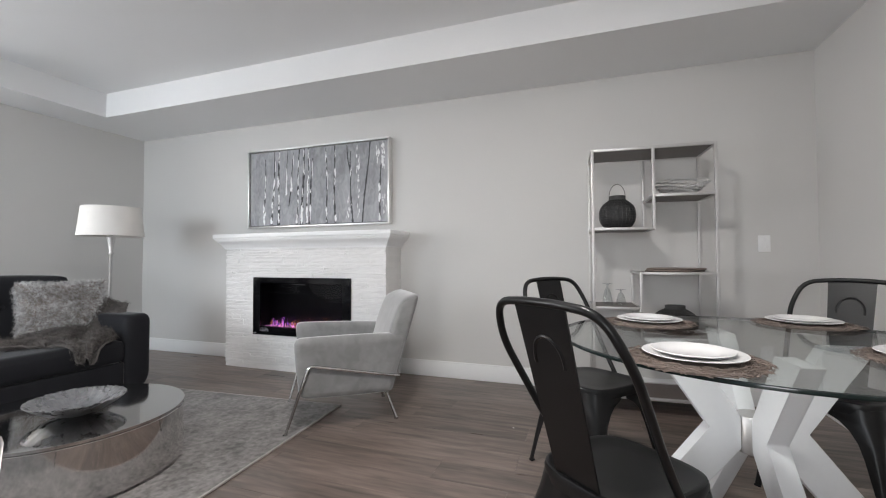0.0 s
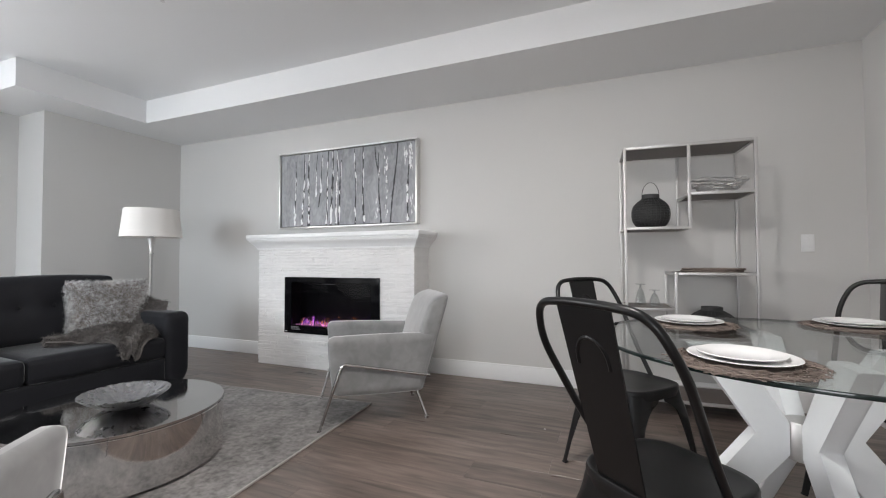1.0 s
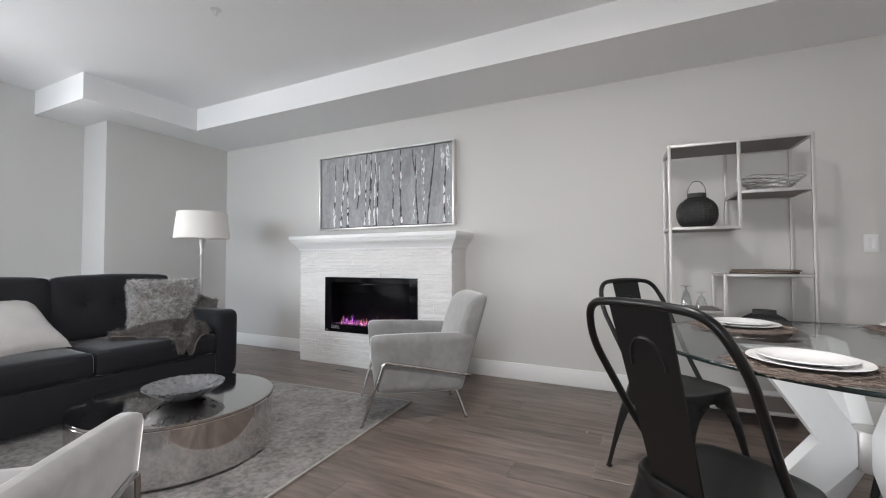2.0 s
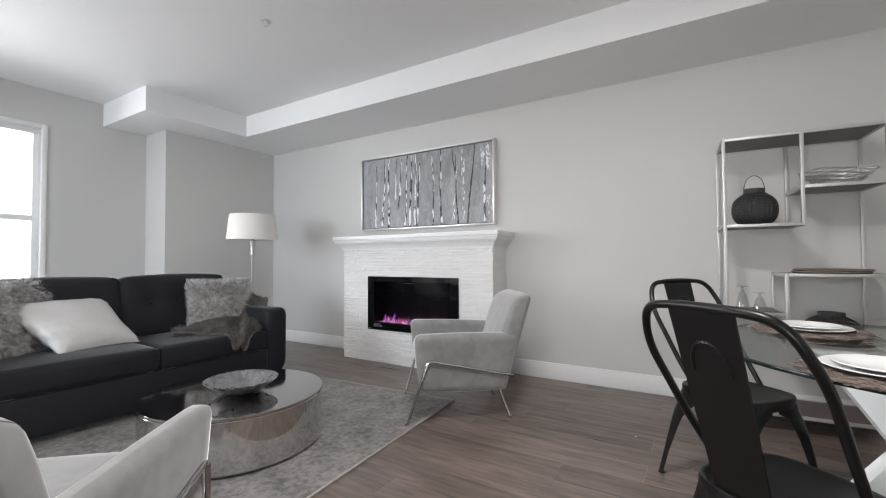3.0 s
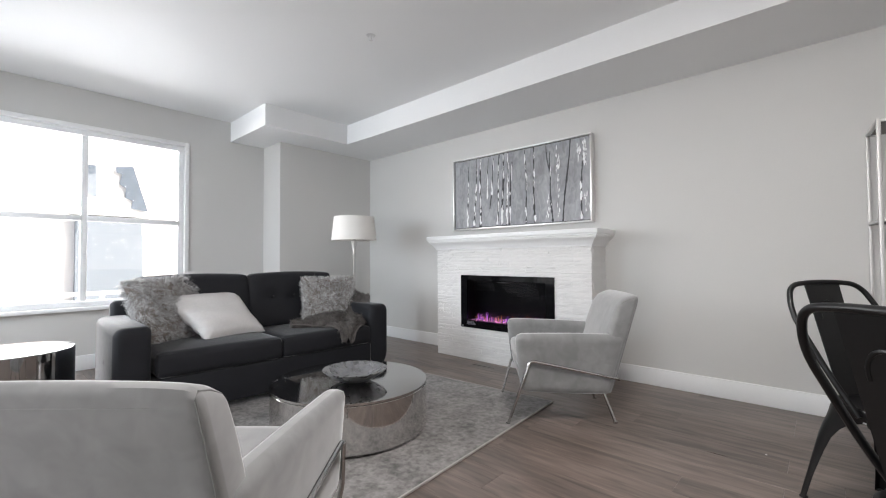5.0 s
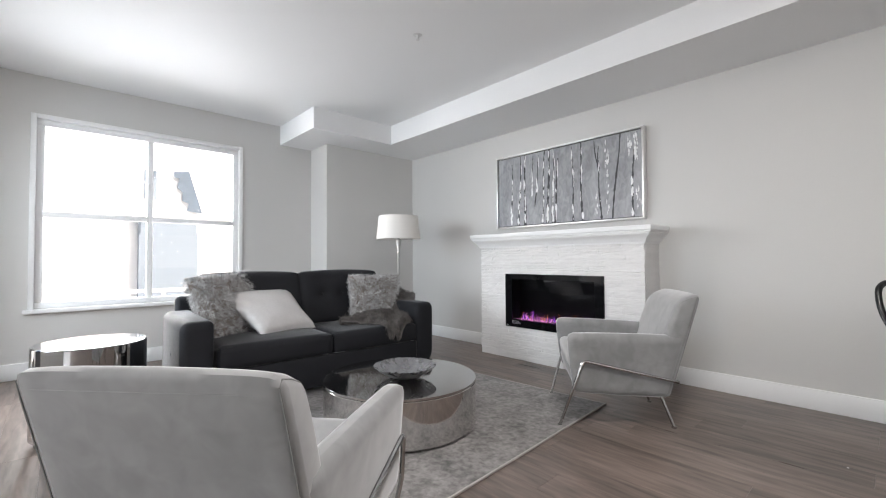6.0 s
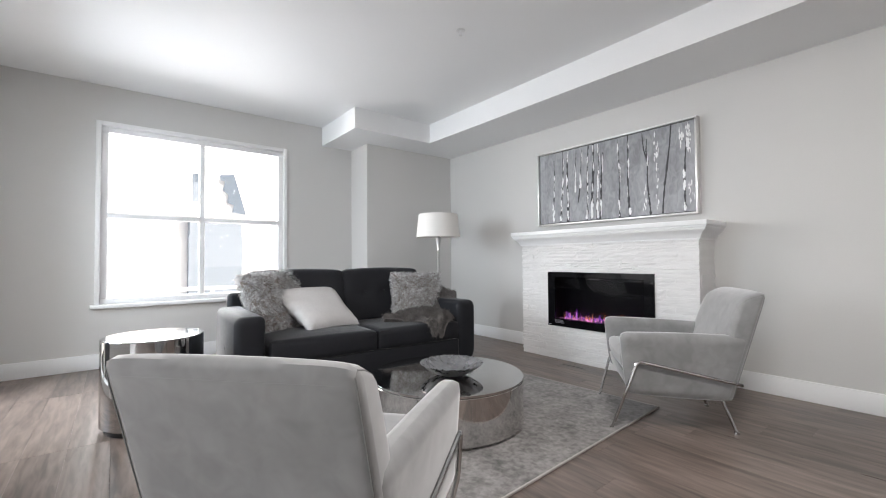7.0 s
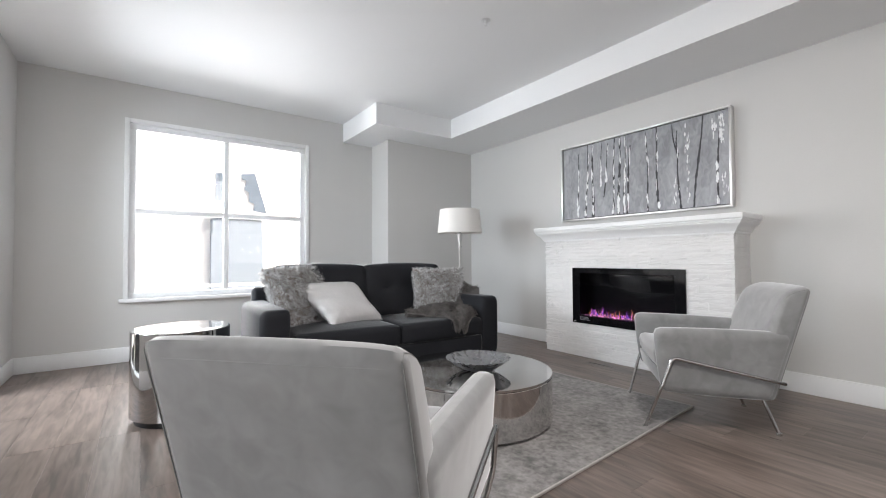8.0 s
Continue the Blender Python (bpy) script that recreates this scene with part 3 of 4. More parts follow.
for s in (-1, 1):
    yc = s * (L - 0.19) / 2
    part("seat_cushion", soft_block(0.66, L - 0.19, 0.16, 0.035, 0.012), CHAR, sofa, at=pose(-0.33, yc, 0.375))
    bc = part("back_cushion", soft_block(0.16, L - 0.175, 0.50, 0.045, 0.02, [(-0.2, 0.03), (0.2, 0.03), (0, 0.03)]), CHAR, sofa, at=pose(-0.735, yc, 0.665, 0, -13, 0))
    for y in (-0.2, 0.0, 0.2):
        part("button", lathe(None, [(0, 0.008), (0.009, 0.006), (0.013, 0), (0, 0)], 12), CHAR, bc, at=pose(0.064, y, 0.03, 0, 90, 0))
for x in (-0.80, -0.10):
    for y in (-0.86, 0.86):
        part("foot", box(None, (x - 0.03, y - 0.03, 0.0), (x + 0.03, y + 0.03, 0.062)), BLACKM, sofa, smooth=0)


# ---- cushions and throw on the sofa ----
def pillow_mesh(a, b, t, n=18, seed=1, pinch=0.07, shear=0.0):
    rng = random.Random(seed)
    bm = bmesh.new()
    rows = {}
    for sg in (1, -1):
        for i in range(n + 1):
            for j in range(n + 1):
                u, v = -1 + 2 * i / n, -1 + 2 * j / n
                edge = i in (0, n) or j in (0, n)
                th = 0 if edge else t * ((1 - u ** 4) * (1 - v ** 4)) ** 0.55
                x, z = a * u * (1 - pinch + pinch * v * v) - shear * (v + 0.25) * (1 - u) / 2, b * v * (1 - pinch + pinch * u * u)
                if edge and sg < 0:
                    rows[sg, i, j] = rows[1, i, j]
                else:
                    wr = (0.006 if shear else 0.0035) * math.sin(4 * u + 3 * v + seed) * math.sin(3 * v - 2 * u + seed) + 0.004 * (u * v) ** 2 * math.sin(22 * (u - v)) if not edge else 0
                    if shear and not edge:  # pleats that run in from the knife-edge end
                        wr += 0.006 * math.exp(-(u + 1) * 3) * math.sin(16 * v + 5 * u) + 0.004 * math.exp(-((u + 0.62 + 0.25 * v) / 0.06) ** 2) * (1 - v) / 2
                    rows[sg, i, j] = bm.verts.new((sg * (th + wr), x, z))
        for i in range(n):
            for j in range(n):
                f = [rows[sg, i, j], rows[sg, i + 1, j], rows[sg, i + 1, j + 1], rows[sg, i, j + 1]]
                bm.faces.new(f if sg > 0 else f[::-1])
    return bm


def fur(src, count, length, width, seed, droop=0.5, tuft=1):
    """Blades of fur over a mesh, each a bent sliver; tufts of several lean to one tip."""
    rng = random.Random(seed)
    src.normal_update()
    faces = list(src.faces)
    areas = [f.calc_area() for f in faces]
    bm = bmesh.new()
    for k, f in enumerate(rng.choices(faces, areas, k=count)):
        if k % tuft == 0:
            vs = [v.co for v in f.verts]
            r, s = rng.random(), rng.random()
            root = vs[0].lerp(vs[1], r).lerp(vs[3 % len(vs)].lerp(vs[2], r), s)
            lean = (f.normal + Vector((rng.gauss(0, 0.5), rng.gauss(0, 0.5), rng.gauss(0, 0.5) - droop * 0.5))).normalized()
        off = Vector((rng.gauss(0, 1), rng.gauss(0, 1), rng.gauss(0, 1))) * (0.009 if tuft > 1 else 0)
        p = root + off
        d = (lean * length - off * 0.4).normalized()
        side = d.cross(Vector((rng.gauss(0, 1), rng.gauss(0, 1), rng.gauss(0, 1)))).normalized() * width * rng.uniform(0.6, 1.2)
        ln = length * rng.uniform(0.5, 1.2)
        mid, tip = p + d * ln * 0.55, p + d * ln * 0.85 + Vector((0, 0, -droop * ln * 0.5))
        a, b, c, e, g = (bm.verts.new(q) for q in (p - side, p + side, mid + side * 0.8, mid - side * 0.8, tip))
        bm.faces.new((a, b, c, e))
        bm.faces.new((e, c, g))
    return bm


def fur_pillow(m, label, seed, size=0.245, tuft=12, tall=1.0):
    c = thing("fur_cushion", m, label, "cushion", "cushions on the sofa")
    bm = pillow_mesh(size, size * tall, 0.075, 14, seed)
    f = fur(bm, 34000, 0.048 if tuft > 12 else 0.034, 0.0013, seed, tuft=tuft)
    part("cover", bm, FURB, c)
    tagged(part("fur", f, FURL, c, smooth=0), kind="stuff")


# each stands on the seat, leaning back; its face looks along +x of its pose
fur_pillow(pose(-3.545, 2.28, 0.672, 0, -14, -14), "square grey shaggy fur cushion against the sofa back", 5, 0.258, 9, 0.82)
fur_pillow(pose(-3.73, 1.015, 0.665, 0, -22, 24) @ pose(0, 0, 0, 4, 0, 0), "square grey shaggy fur cushion leaning in the sofa corner", 8, 0.282, 16, 0.95)
c = thing("satin_cushion", pose(-3.62, 1.325, 0.61, 0, -53, 10) @ pose(0, 0, 0, 1, 0, 0), "pale satin lumbar cushion leaning on the sofa back", "cushion", "cushions on the sofa")
part("cover", pillow_mesh(0.268, 0.262, 0.08, 40, 3, 0.10, 0.075), SATIN, c)


def throw_sheet(c, name, line, wide):
    bm = bmesh.new()
    rows, n = [], 12
    for k, p in enumerate(line):
        t = k / (len(line) - 1)
        wdt = wide * (0.15 + 0.12 * math.sin(math.pi * min(t * 1.25, 1)) - 0.10 * max(t - 0.8, 0) * 5)
        d = (line[min(k + 1, len(line) - 1)] - line[max(k - 1, 0)])
        if Vector((d.x, d.y)).length > 0.01:
            side = Vector((-d.y, d.x, 0)).normalized()
        row = []
        for j in range(n + 1):
            u = -1 + 2 * j / n
            z = 0.020 * math.sin(u * 6 + t * 7) + 0.010 * math.sin(u * 13 - t * 5) + 0.026 * (1 - u * u) + 0.008
            row.append(bm.verts.new(p + side * u * wdt + Vector((0.4 * z if t > 0.85 else 0, 0, z))))
        rows.append(row)
    for a, b in zip(rows, rows[1:]):
        for j in range(n):
            bm.faces.new((a[j], a[j + 1], b[j + 1], b[j]))
    bmesh.ops.recalc_face_normals(bm, faces=bm.faces)
    if sum(f.normal.z for f in bm.faces) < 0:
        bmesh.ops.reverse_faces(bm, faces=bm.faces)
    f = fur(bm, int(11000 * wide), 0.030, 0.0018, 21, 0.7, tuft=2)
    bmesh.ops.solidify(bm, geom=bm.faces[:], thickness=0.012)
    part(name, bm, FURD, c)
    tagged(part("fur", f, FURD, c, smooth=0), kind="stuff")


def throw():
    c = thing("fur_throw", pose(-3.09, 1.60, 0, 0, 0, -2.3), "dark grey fur throw draped over the sofa arm and seat", "blanket")
    for name, pts, wide in (("sheet", [(-0.56, 0.97, 0.65), (-0.48, 0.89, 0.69), (-0.42, 0.79, 0.62), (-0.37, 0.71, 0.50), (-0.24, 0.62, 0.487), (-0.08, 0.56, 0.482), (0.025, 0.53, 0.46), (0.045, 0.52, 0.34)], 1.0),
                             ("fold", [(-0.30, 0.68, 0.505), (-0.27, 0.52, 0.51), (-0.24, 0.36, 0.49), (-0.27, 0.18, 0.487)], 0.55)):
        throw_sheet(c, name, fillet(pts, 0.05, 4), wide)


throw()


# ---- armchairs ----
def pad(size, pts, bev, puff):
    """A padded block whose eight corners are drawn to eight points: four of the low face round, then four of the high face."""
    bm = soft_block(*size, bev, puff)
    c = [Vector(p) for p in pts]
    for v in bm.verts:
        u, w, h = [(v.co[k] / size[k]) + 0.5 for k in range(3)]
        low = c[0].lerp(c[1], u).lerp(c[3].lerp(c[2], u), w)
        v.co = low.lerp(c[4].lerp(c[5], u).lerp(c[7].lerp(c[6], u), w), h)
    return bm


def armchair(m):
    c = thing("armchair", m, "pale grey velvet armchair with thin chrome legs", "armchair", "armchairs round the coffee table")
    W, V = 0.286, 0.302
    for s in (-1, 1):
        def P(x, y, z):
            return (x, s * y, z)
        part("arm", pad((0.62, 0.095, 0.35), [P(0.142, 0.215, 0.195), P(0.69, 0.325, 0.225), P(0.69, 0.362, 0.225), P(0.142, 0.306, 0.195),
                                              P(0.034, 0.215, 0.56), P(0.725, 0.298, 0.575), P(0.725, 0.386, 0.575), P(0.034, 0.302, 0.56)], 0.033, 0.006), VELVET, c, smooth=60)
        part("front_leg", tube(None, fillet([P(0.77, 0.31, 0.006), P(0.70, 0.368, 0.235), P(0.64, 0.387, 0.42), P(0.092, 0.319, 0.298)], 0.03), 0.009), CHROME, c, "bent chrome rod leg")
        part("back_leg", tube(None, fillet([P(0.23, 0.19, 0.196), P(0.16, 0.205, 0.19), P(0.095, 0.235, 0.006)], 0.02), 0.009), CHROME, c, "chrome rod leg")
        for x, y in ((0.77, 0.31), (0.095, 0.235)):
            part("foot_cap", lathe(None, [(0, 0), (0.014, 0), (0.014, 0.012), (0, 0.012)], 12, (x, s * y, 0)), CHROME, c)
    back = pad((0.13, 0.6, 0.61), [(0.13, -V, 0.195), (0.26, -V, 0.195), (0.26, V, 0.195), (0.13, V, 0.195),
                                             (-0.055, -W, 0.812), (0.075, -W, 0.797), (0.075, W, 0.797), (-0.055, W, 0.812)], 0.026, 0.006)
    for v in back.verts:  # the top is crowned, and rolls over towards the front
        f = min(max((v.co.x - 0.13 + 0.30 * (v.co.z - 0.195)) / 0.13, 0), 1)
        v.co.z -= 0.008 * min(abs(v.co.y) / W, 1) ** 8 * max(v.co.z - 0.65, 0) / 0.16 + 0.038 * f ** 2.2 * min(max(v.co.z - 0.58, 0) / 0.2, 1) ** 2
    part("backrest", back, VELVET, c, smooth=60)
    for s in (-1, 1):
        part("welt", tube(None, [(0.1302, s * (V - 0.0068), 0.22), (-0.0290, s * (W - 0.0047), 0.740), (-0.0398, s * (W - 0.0072), 0.781), (-0.030, s * (W - 0.0068), 0.7935), (0.01, s * (W - 0.0064), 0.783), (0.05, s * (W - 0.0064), 0.764), (0.068, s * (W - 0.0064), 0.745)], 0.0019, 6), WELT, c, "dark stitched seam")
    part("welt", tube(None, [(-0.0405 - 0.0017 * (1 - u * u), u * (W - 0.03), 0.765) for u in [k / 8 - 1 for k in range(17)]], 0.0014, 6), VELVET, c)
    part("seat_frame", hull(None, [(0.14, -0.22, 0.20), (0.68, -0.325, 0.235), (0.68, 0.325, 0.235), (0.14, 0.22, 0.20),
                                   (0.14, -0.22, 0.32), (0.70, -0.32, 0.33), (0.70, 0.32, 0.33), (0.14, 0.22, 0.32)], 0.012), VELVET, c)
    part("seat_cushion", pad((0.5, 0.52, 0.12), [(0.20, -0.20, 0.31), (0.695, -0.30, 0.325), (0.695, 0.30, 0.325), (0.20, 0.20, 0.31),
                                                 (0.20, -0.20, 0.415), (0.71, -0.295, 0.45), (0.71, 0.295, 0.45), (0.20, 0.20, 0.415)], 0.035, 0.014), VELVET, c, smooth=60)
    return c


armchair(pose(-1.128, 3.012, 0, 0, 0, 217.7))
armchair(pose(-1.158, 0.178, 0, 0, 0, 132.0))


# ---- coffee table, side table ----
ct = thing("coffee_table", pose(-2.265, 1.622, 0.011), "round mirror-steel drum coffee table with a dark mirror top", "coffee table")
part("drum", lathe(None, [(0, 0.012), (0.467, 0.012), (0.472, 0.016), (0.472, 0.265), (0.467, 0.27), (0, 0.27)], 96), STEEL, ct)
part("tabletop", lathe(None, [(0, 0.271), (0.4725, 0.271), (0.4725, 0.2825), (0.472, 0.283), (0, 0.283)], 128), TOPG, ct)
part("plinth", lathe(None, [(0, 0), (0.43, 0), (0.43, 0.013), (0, 0.013)], 64), BLACKM, ct)
stb = thing("side_table", pose(-3.40, 0.172, 0), "round chrome drum side table with a mirror top", "side table")
part("drum", lathe(None, [(0, 0.035), (0.265, 0.035), (0.27, 0.04), (0.27, 0.54), (0.265, 0.545), (0, 0.545)], 96), DRUM, stb)
part("plinth", lathe(None, [(0, 0), (0.245, 0), (0.245, 0.036), (0, 0.036)], 64), BLACKM, stb)


# ---- floor lamp ----
lamp = thing("floor_lamp", pose(-3.97, 2.865, 0), "silver floor lamp with a pale drum shade, unlit", "floor lamp")
part("base", lathe(None, [(0, 0), (0.14, 0), (0.14, 0.015), (0.05, 0.03), (0.014, 0.05), (0, 0.05)], 40), CHROME, lamp)
part("pole", lathe(None, [(0, 0.04), (0.012, 0.04), (0.013, 1.08), (0.022, 1.10), (0.014, 1.12), (0.022, 1.18), (0.030, 1.225), (0.034, 1.25), (0.012, 1.27), (0.008, 1.45), (0, 1.45)], 20), SILVER, lamp)
part("shade", lathe(None, [(0.25, 1.258), (0.222, 1.52), (0.219, 1.52), (0.247, 1.258), (0.25, 1.258)], 56), SHADE, lamp)


# ---- dining set ----
TX, TY = 0.70, 2.0
dt = thing("dining_table", pose(TX - 0.03, TY, 0), "round glass dining table on a white crossed base", "dining table")
tp = part("tabletop", lathe(None, [(0, 0.741), (0.632, 0.741), (0.632, 0.752), (0, 0.752)], 96), TABLEG, dt, "clear glass top")
part("glass_edge", lathe(None, [(0.632, 0.7405), (0.637, 0.742), (0.638, 0.7465), (0.637, 0.751), (0.632, 0.7525)], 96), GLASSE, dt, "dark green glass rim")
for k in range(4):
    a = 6 + 90 * k
    leg = prism(None, [(0.05, 0.385), (0.05, 0.49), (0.20, 0.738), (0.345, 0.738), (0.14, 0.45), (0.50, 0.0), (0.37, 0.0)], 0.06, bevel=0.006)
    part("leg", leg, WHITEL, dt, at=pose(0, 0, 0, 0, 0, a))
part("hub", lathe(None, [(0, 0.37), (0.052, 0.37), (0.056, 0.375), (0.056, 0.49), (0.052, 0.495), (0, 0.495)], 32), SILVER, dt, "brushed metal hub")


def superellipse(hx, hy, n=40, e=3.6):
    return [(hx * math.copysign(abs(math.cos(a)) ** (2 / e), math.cos(a)), hy * math.copysign(abs(math.sin(a)) ** (2 / e), math.sin(a))) for a in [2 * math.pi * k / n for k in range(n)]]


def chair_leg(T0, F0, sx, sy):
    """Pressed sheet leg: a folded plate with a rounded corner, wide under the seat and narrow at the foot."""
    bm, rings = bmesh.new(), []
    for z, wd in ((0.0, 0.022), (0.12, 0.031), (0.24, 0.050), (0.30, 0.064), (0.345, 0.088), (0.375, 0.118), (0.395, 0.158), (0.432, 0.165)):
        p = Vector(F0).lerp(Vector(T0), z / 0.43)
        p.z = z
        c = min(0.004 + 0.12 * z, wd * 0.4)
        X, Y = Vector((-sx, 0, 0)), Vector((0, -sy, 0))
        outer = [p + X * wd, p + X * c, p + (X + Y) * c * 0.36, p + Y * c, p + Y * wd]
        inner = [q + (X + Y) * 0.003 for q in outer[::-1]]
        rings.append([bm.verts.new(q) for q in outer + inner])
    for a, b in zip(rings, rings[1:]):
        for k in range(10):
            bm.faces.new((a[k], a[(k + 1) % 10], b[(k + 1) % 10], b[k]))
    for r in (rings[0], rings[-1]):
        for k in range(4):
            bm.faces.new((r[k], r[k + 1], r[8 - k], r[9 - k]))
    return bm


def tolix():
    c = thing("dining_chair", Matrix(), "black painted iron cafe chair with a pressed splat", "chair", "chairs round the table")
    bm, rings = bmesh.new(), []
    for sc, z in ((0.97, 0.408), (0.99, 0.409), (1.0, 0.424), (1.012, 0.440), (0.995, 0.451), (0.96, 0.4535), (0.90, 0.450), (0.6, 0.447), (0.25, 0.446)):
        rings.append([bm.verts.new((x * sc, y * sc * (1 + 0.35 * x), z)) for x, y in superellipse(0.182, 0.178)])
    for a, b in zip(rings, rings[1:]):
        for k in range(40):
            bm.faces.new((a[k], a[(k + 1) % 40], b[(k + 1) % 40], b[k]))
    bm.faces.new(rings[0][::-1])
    bm.faces.new(rings[-1])
    part("seat", bm, BLACKM, c)
    for sx in (-1, 1):
        for sy in (-1, 1):
            top = (0.172 * sx, sy * (0.178 if sx > 0 else 0.16), 0.43)
            foot = (0.225 if sx > 0 else -0.245, sy * (0.22 if sx > 0 else 0.2), 0)
            leg = part("leg", chair_leg(top, foot, sx, sy), BLACKM, c, smooth=50)
            part("foot_pad", box(None, (foot[0] - 0.012 - sx * 0.011, foot[1] - 0.012 - sy * 0.011, 0), (foot[0] + 0.012 - sx * 0.011, foot[1] + 0.012 - sy * 0.011, 0.009), 0.003), BLACKM, leg)
    pts = [(-0.005, 0.186, 0.425), (-0.10, 0.200, 0.56), (-0.238, 0.222, 0.80), (-0.288, 0.178, 0.915), (-0.298, 0.06, 0.925), (-0.300, 0, 0.926)]
    pts = pts + [(x, -y, z) for x, y, z in pts[-2::-1]]
    part("back_frame", tube(None, fillet(pts, 0.085, 8), 0.0112, 10), BLACKM, c)
    spl = part("splat", hull(None, [(-0.166, -0.072, 0.445), (-0.171, -0.072, 0.445), (-0.171, 0.072, 0.445), (-0.166, 0.072, 0.445),
                                    (-0.297, -0.088, 0.918), (-0.302, -0.088, 0.918), (-0.302, 0.088, 0.918), (-0.297, 0.088, 0.918)]), BLACKM, c, smooth=0)
    ridge = [(-0.300 + 0.277 * (0.918 - z) + 0.0005, y, z) for y, z in [(0.05, 0.765), (0.05, 0.78)] + [(0.05 * math.cos(radians(a)), 0.78 + 0.06 * math.sin(radians(a))) for a in range(15, 180, 15)] + [(-0.05, 0.78), (-0.05, 0.765)]]
    part("ridge", tube(None, ridge, 0.0062, 8), BLACKM, spl)
    return c


chair = tolix()
chair.matrix_world = pose(0.215, 1.555, 0, 0, 0, 49)
copy_thing(chair, pose(0.15, 2.47, 0, 0, 0, -41))
copy_thing(chair, pose(1.15, 2.60, 0, 0, 0, 231))


def placemat(x, y, seed):
    c = thing("placemat", pose(x, y, 0.753), "round dark brown woven twig placemat on the glass table", "placemat", "placemats on the table")
    rng = random.Random(seed)
    part("backing", lathe(None, [(0, 0), (0.158, 0), (0.158, 0.003), (0, 0.003)], 40), RATTAN, c)
    bm = bmesh.new()
    for k in range(720):
        r, a = 0.176 * math.sqrt(rng.uniform(0.35, 1)), rng.random() * 6.283
        ln, tw = rng.uniform(0.02, 0.05), rng.uniform(-0.9, 0.9)
        d = Vector((-math.sin(a + tw), math.cos(a + tw), 0))
        p = Vector((r * math.cos(a), r * math.sin(a), rng.uniform(0.003, 0.009)))
        tube(bm, [p - d * ln / 2, p + Vector((0, 0, 0.002)), p + d * ln / 2], rng.uniform(0.0008, 0.0017), 4)
    tagged(part("weave", bm, RATTAN, c, smooth=0), kind="stuff")


def plate(x, y, z, r):
    c = thing("plate", pose(x, y, z), "white glazed ceramic plate on a placemat" if r > 0.12 else "small white ceramic plate stacked on a larger one", "plate", "plates on the table")
    part("dish", lathe(None, [(0, 0), (r * 0.55, 0), (r * 0.62, 0.004), (r * 0.98, 0.011), (r, 0.013), (r * 0.985, 0.0145), (r * 0.66, 0.0075), (r * 0.6, 0.004), (0, 0.0035)], 64), CERAMIC, c)


for k, (mx, my) in enumerate(((0.405, 1.575), (0.38, 2.28), (0.99, 2.43), (1.02, 1.74))):
    placemat(mx, my, 30 + k)
    px, py = mx + 0.005, my + 0.03
    plate(px, py, 0.760, 0.130)
    plate(px - 0.002, py + 0.004, 0.7665, 0.104)


# ---- shelf unit ----
et = thing("shelf_unit", pose(0.16, 3.335, 0, 0, 0, 3.2), "silver metal open display shelf with dark boards", "shelf")
W, D, B = 0.772, 0.39, 0.019


def bar(lo, hi):
    part("frame_bar", box(None, lo, hi, 0.002), SILVER, et)


for x in (0, W - B):
    for y in (0, D - B):
        bar((x, y, 0), (x + B, y + B, 1.795))
for x0, x1, z in ((0, W, 1.795), (0, 0.405, 1.25), (0.385, W, 1.47), (0.30, W, 0.947), (0, 0.317, 0.71), (0.30, W, 0.515), (0, W, 0.115)):
    for y in (0, D - B):
        bar((x0 + B, y, z - B), (x1 - B, y + B, z))
    for x in (x0, x1 - B):
        bar((x, B, z - B), (x + B, D - B, z))
    part("board", box(None, (x0 + 0.01, 0.01, z - 0.014), (x1 - 0.01, D - 0.01, z - 0.003)), SHELFB, et, smooth=0)
for x, z0, z1 in ((0.385, 1.231, 1.795), (0.30, 0.496, 0.947)):
    for y in (0, D - B):
        bar((x, y, z0), (x + B, y + B, z1))


# ---- things on the shelf ----
def lantern(x, y, z, r, h, tall):
    c = thing("lantern", pose(x, y, z), "dark woven metal lantern with a wire handle" if tall else "low dark metal lantern on the shelf", "lantern")
    def girth(t):
        return r * max((1 - (abs(t - 0.47) / 0.56) ** 2.4) ** 0.5, 0.46)

    side = [(girth(t), h * t) for t in [k / 14 for k in range(15)]]
    part("body", lathe(None, [(0, 0)] + [(a * 0.975, b) for a, b in side] + [(r * 0.46, h), (r * 0.46, h * 1.14), (r * 0.43, h * 1.14), (r * 0.42, h * 0.99), (0, h * 0.96)], 40), DARKW, c)
    for k in range(28):
        a = 2 * math.pi * k / 28
        part("rib", tube(None, [(rr * math.cos(a), rr * math.sin(a), zz) for rr, zz in side], 0.0018, 4), DARKW2, c)
    for k in range(1, 12):
        part("hoop", tube(None, [(girth(k / 12) * math.cos(a), girth(k / 12) * math.sin(a), h * k / 12) for a in [2 * math.pi * j / 28 for j in range(28)]], 0.0016, 4, True), DARKW2, c)
    if tall:
        part("handle", tube(None, [(0.44 * r * math.cos(radians(a)), 0, h * 1.12 + 0.09 * math.sin(radians(a))) for a in range(0, 181, 12)], 0.0025, 6), DARKW2, c)


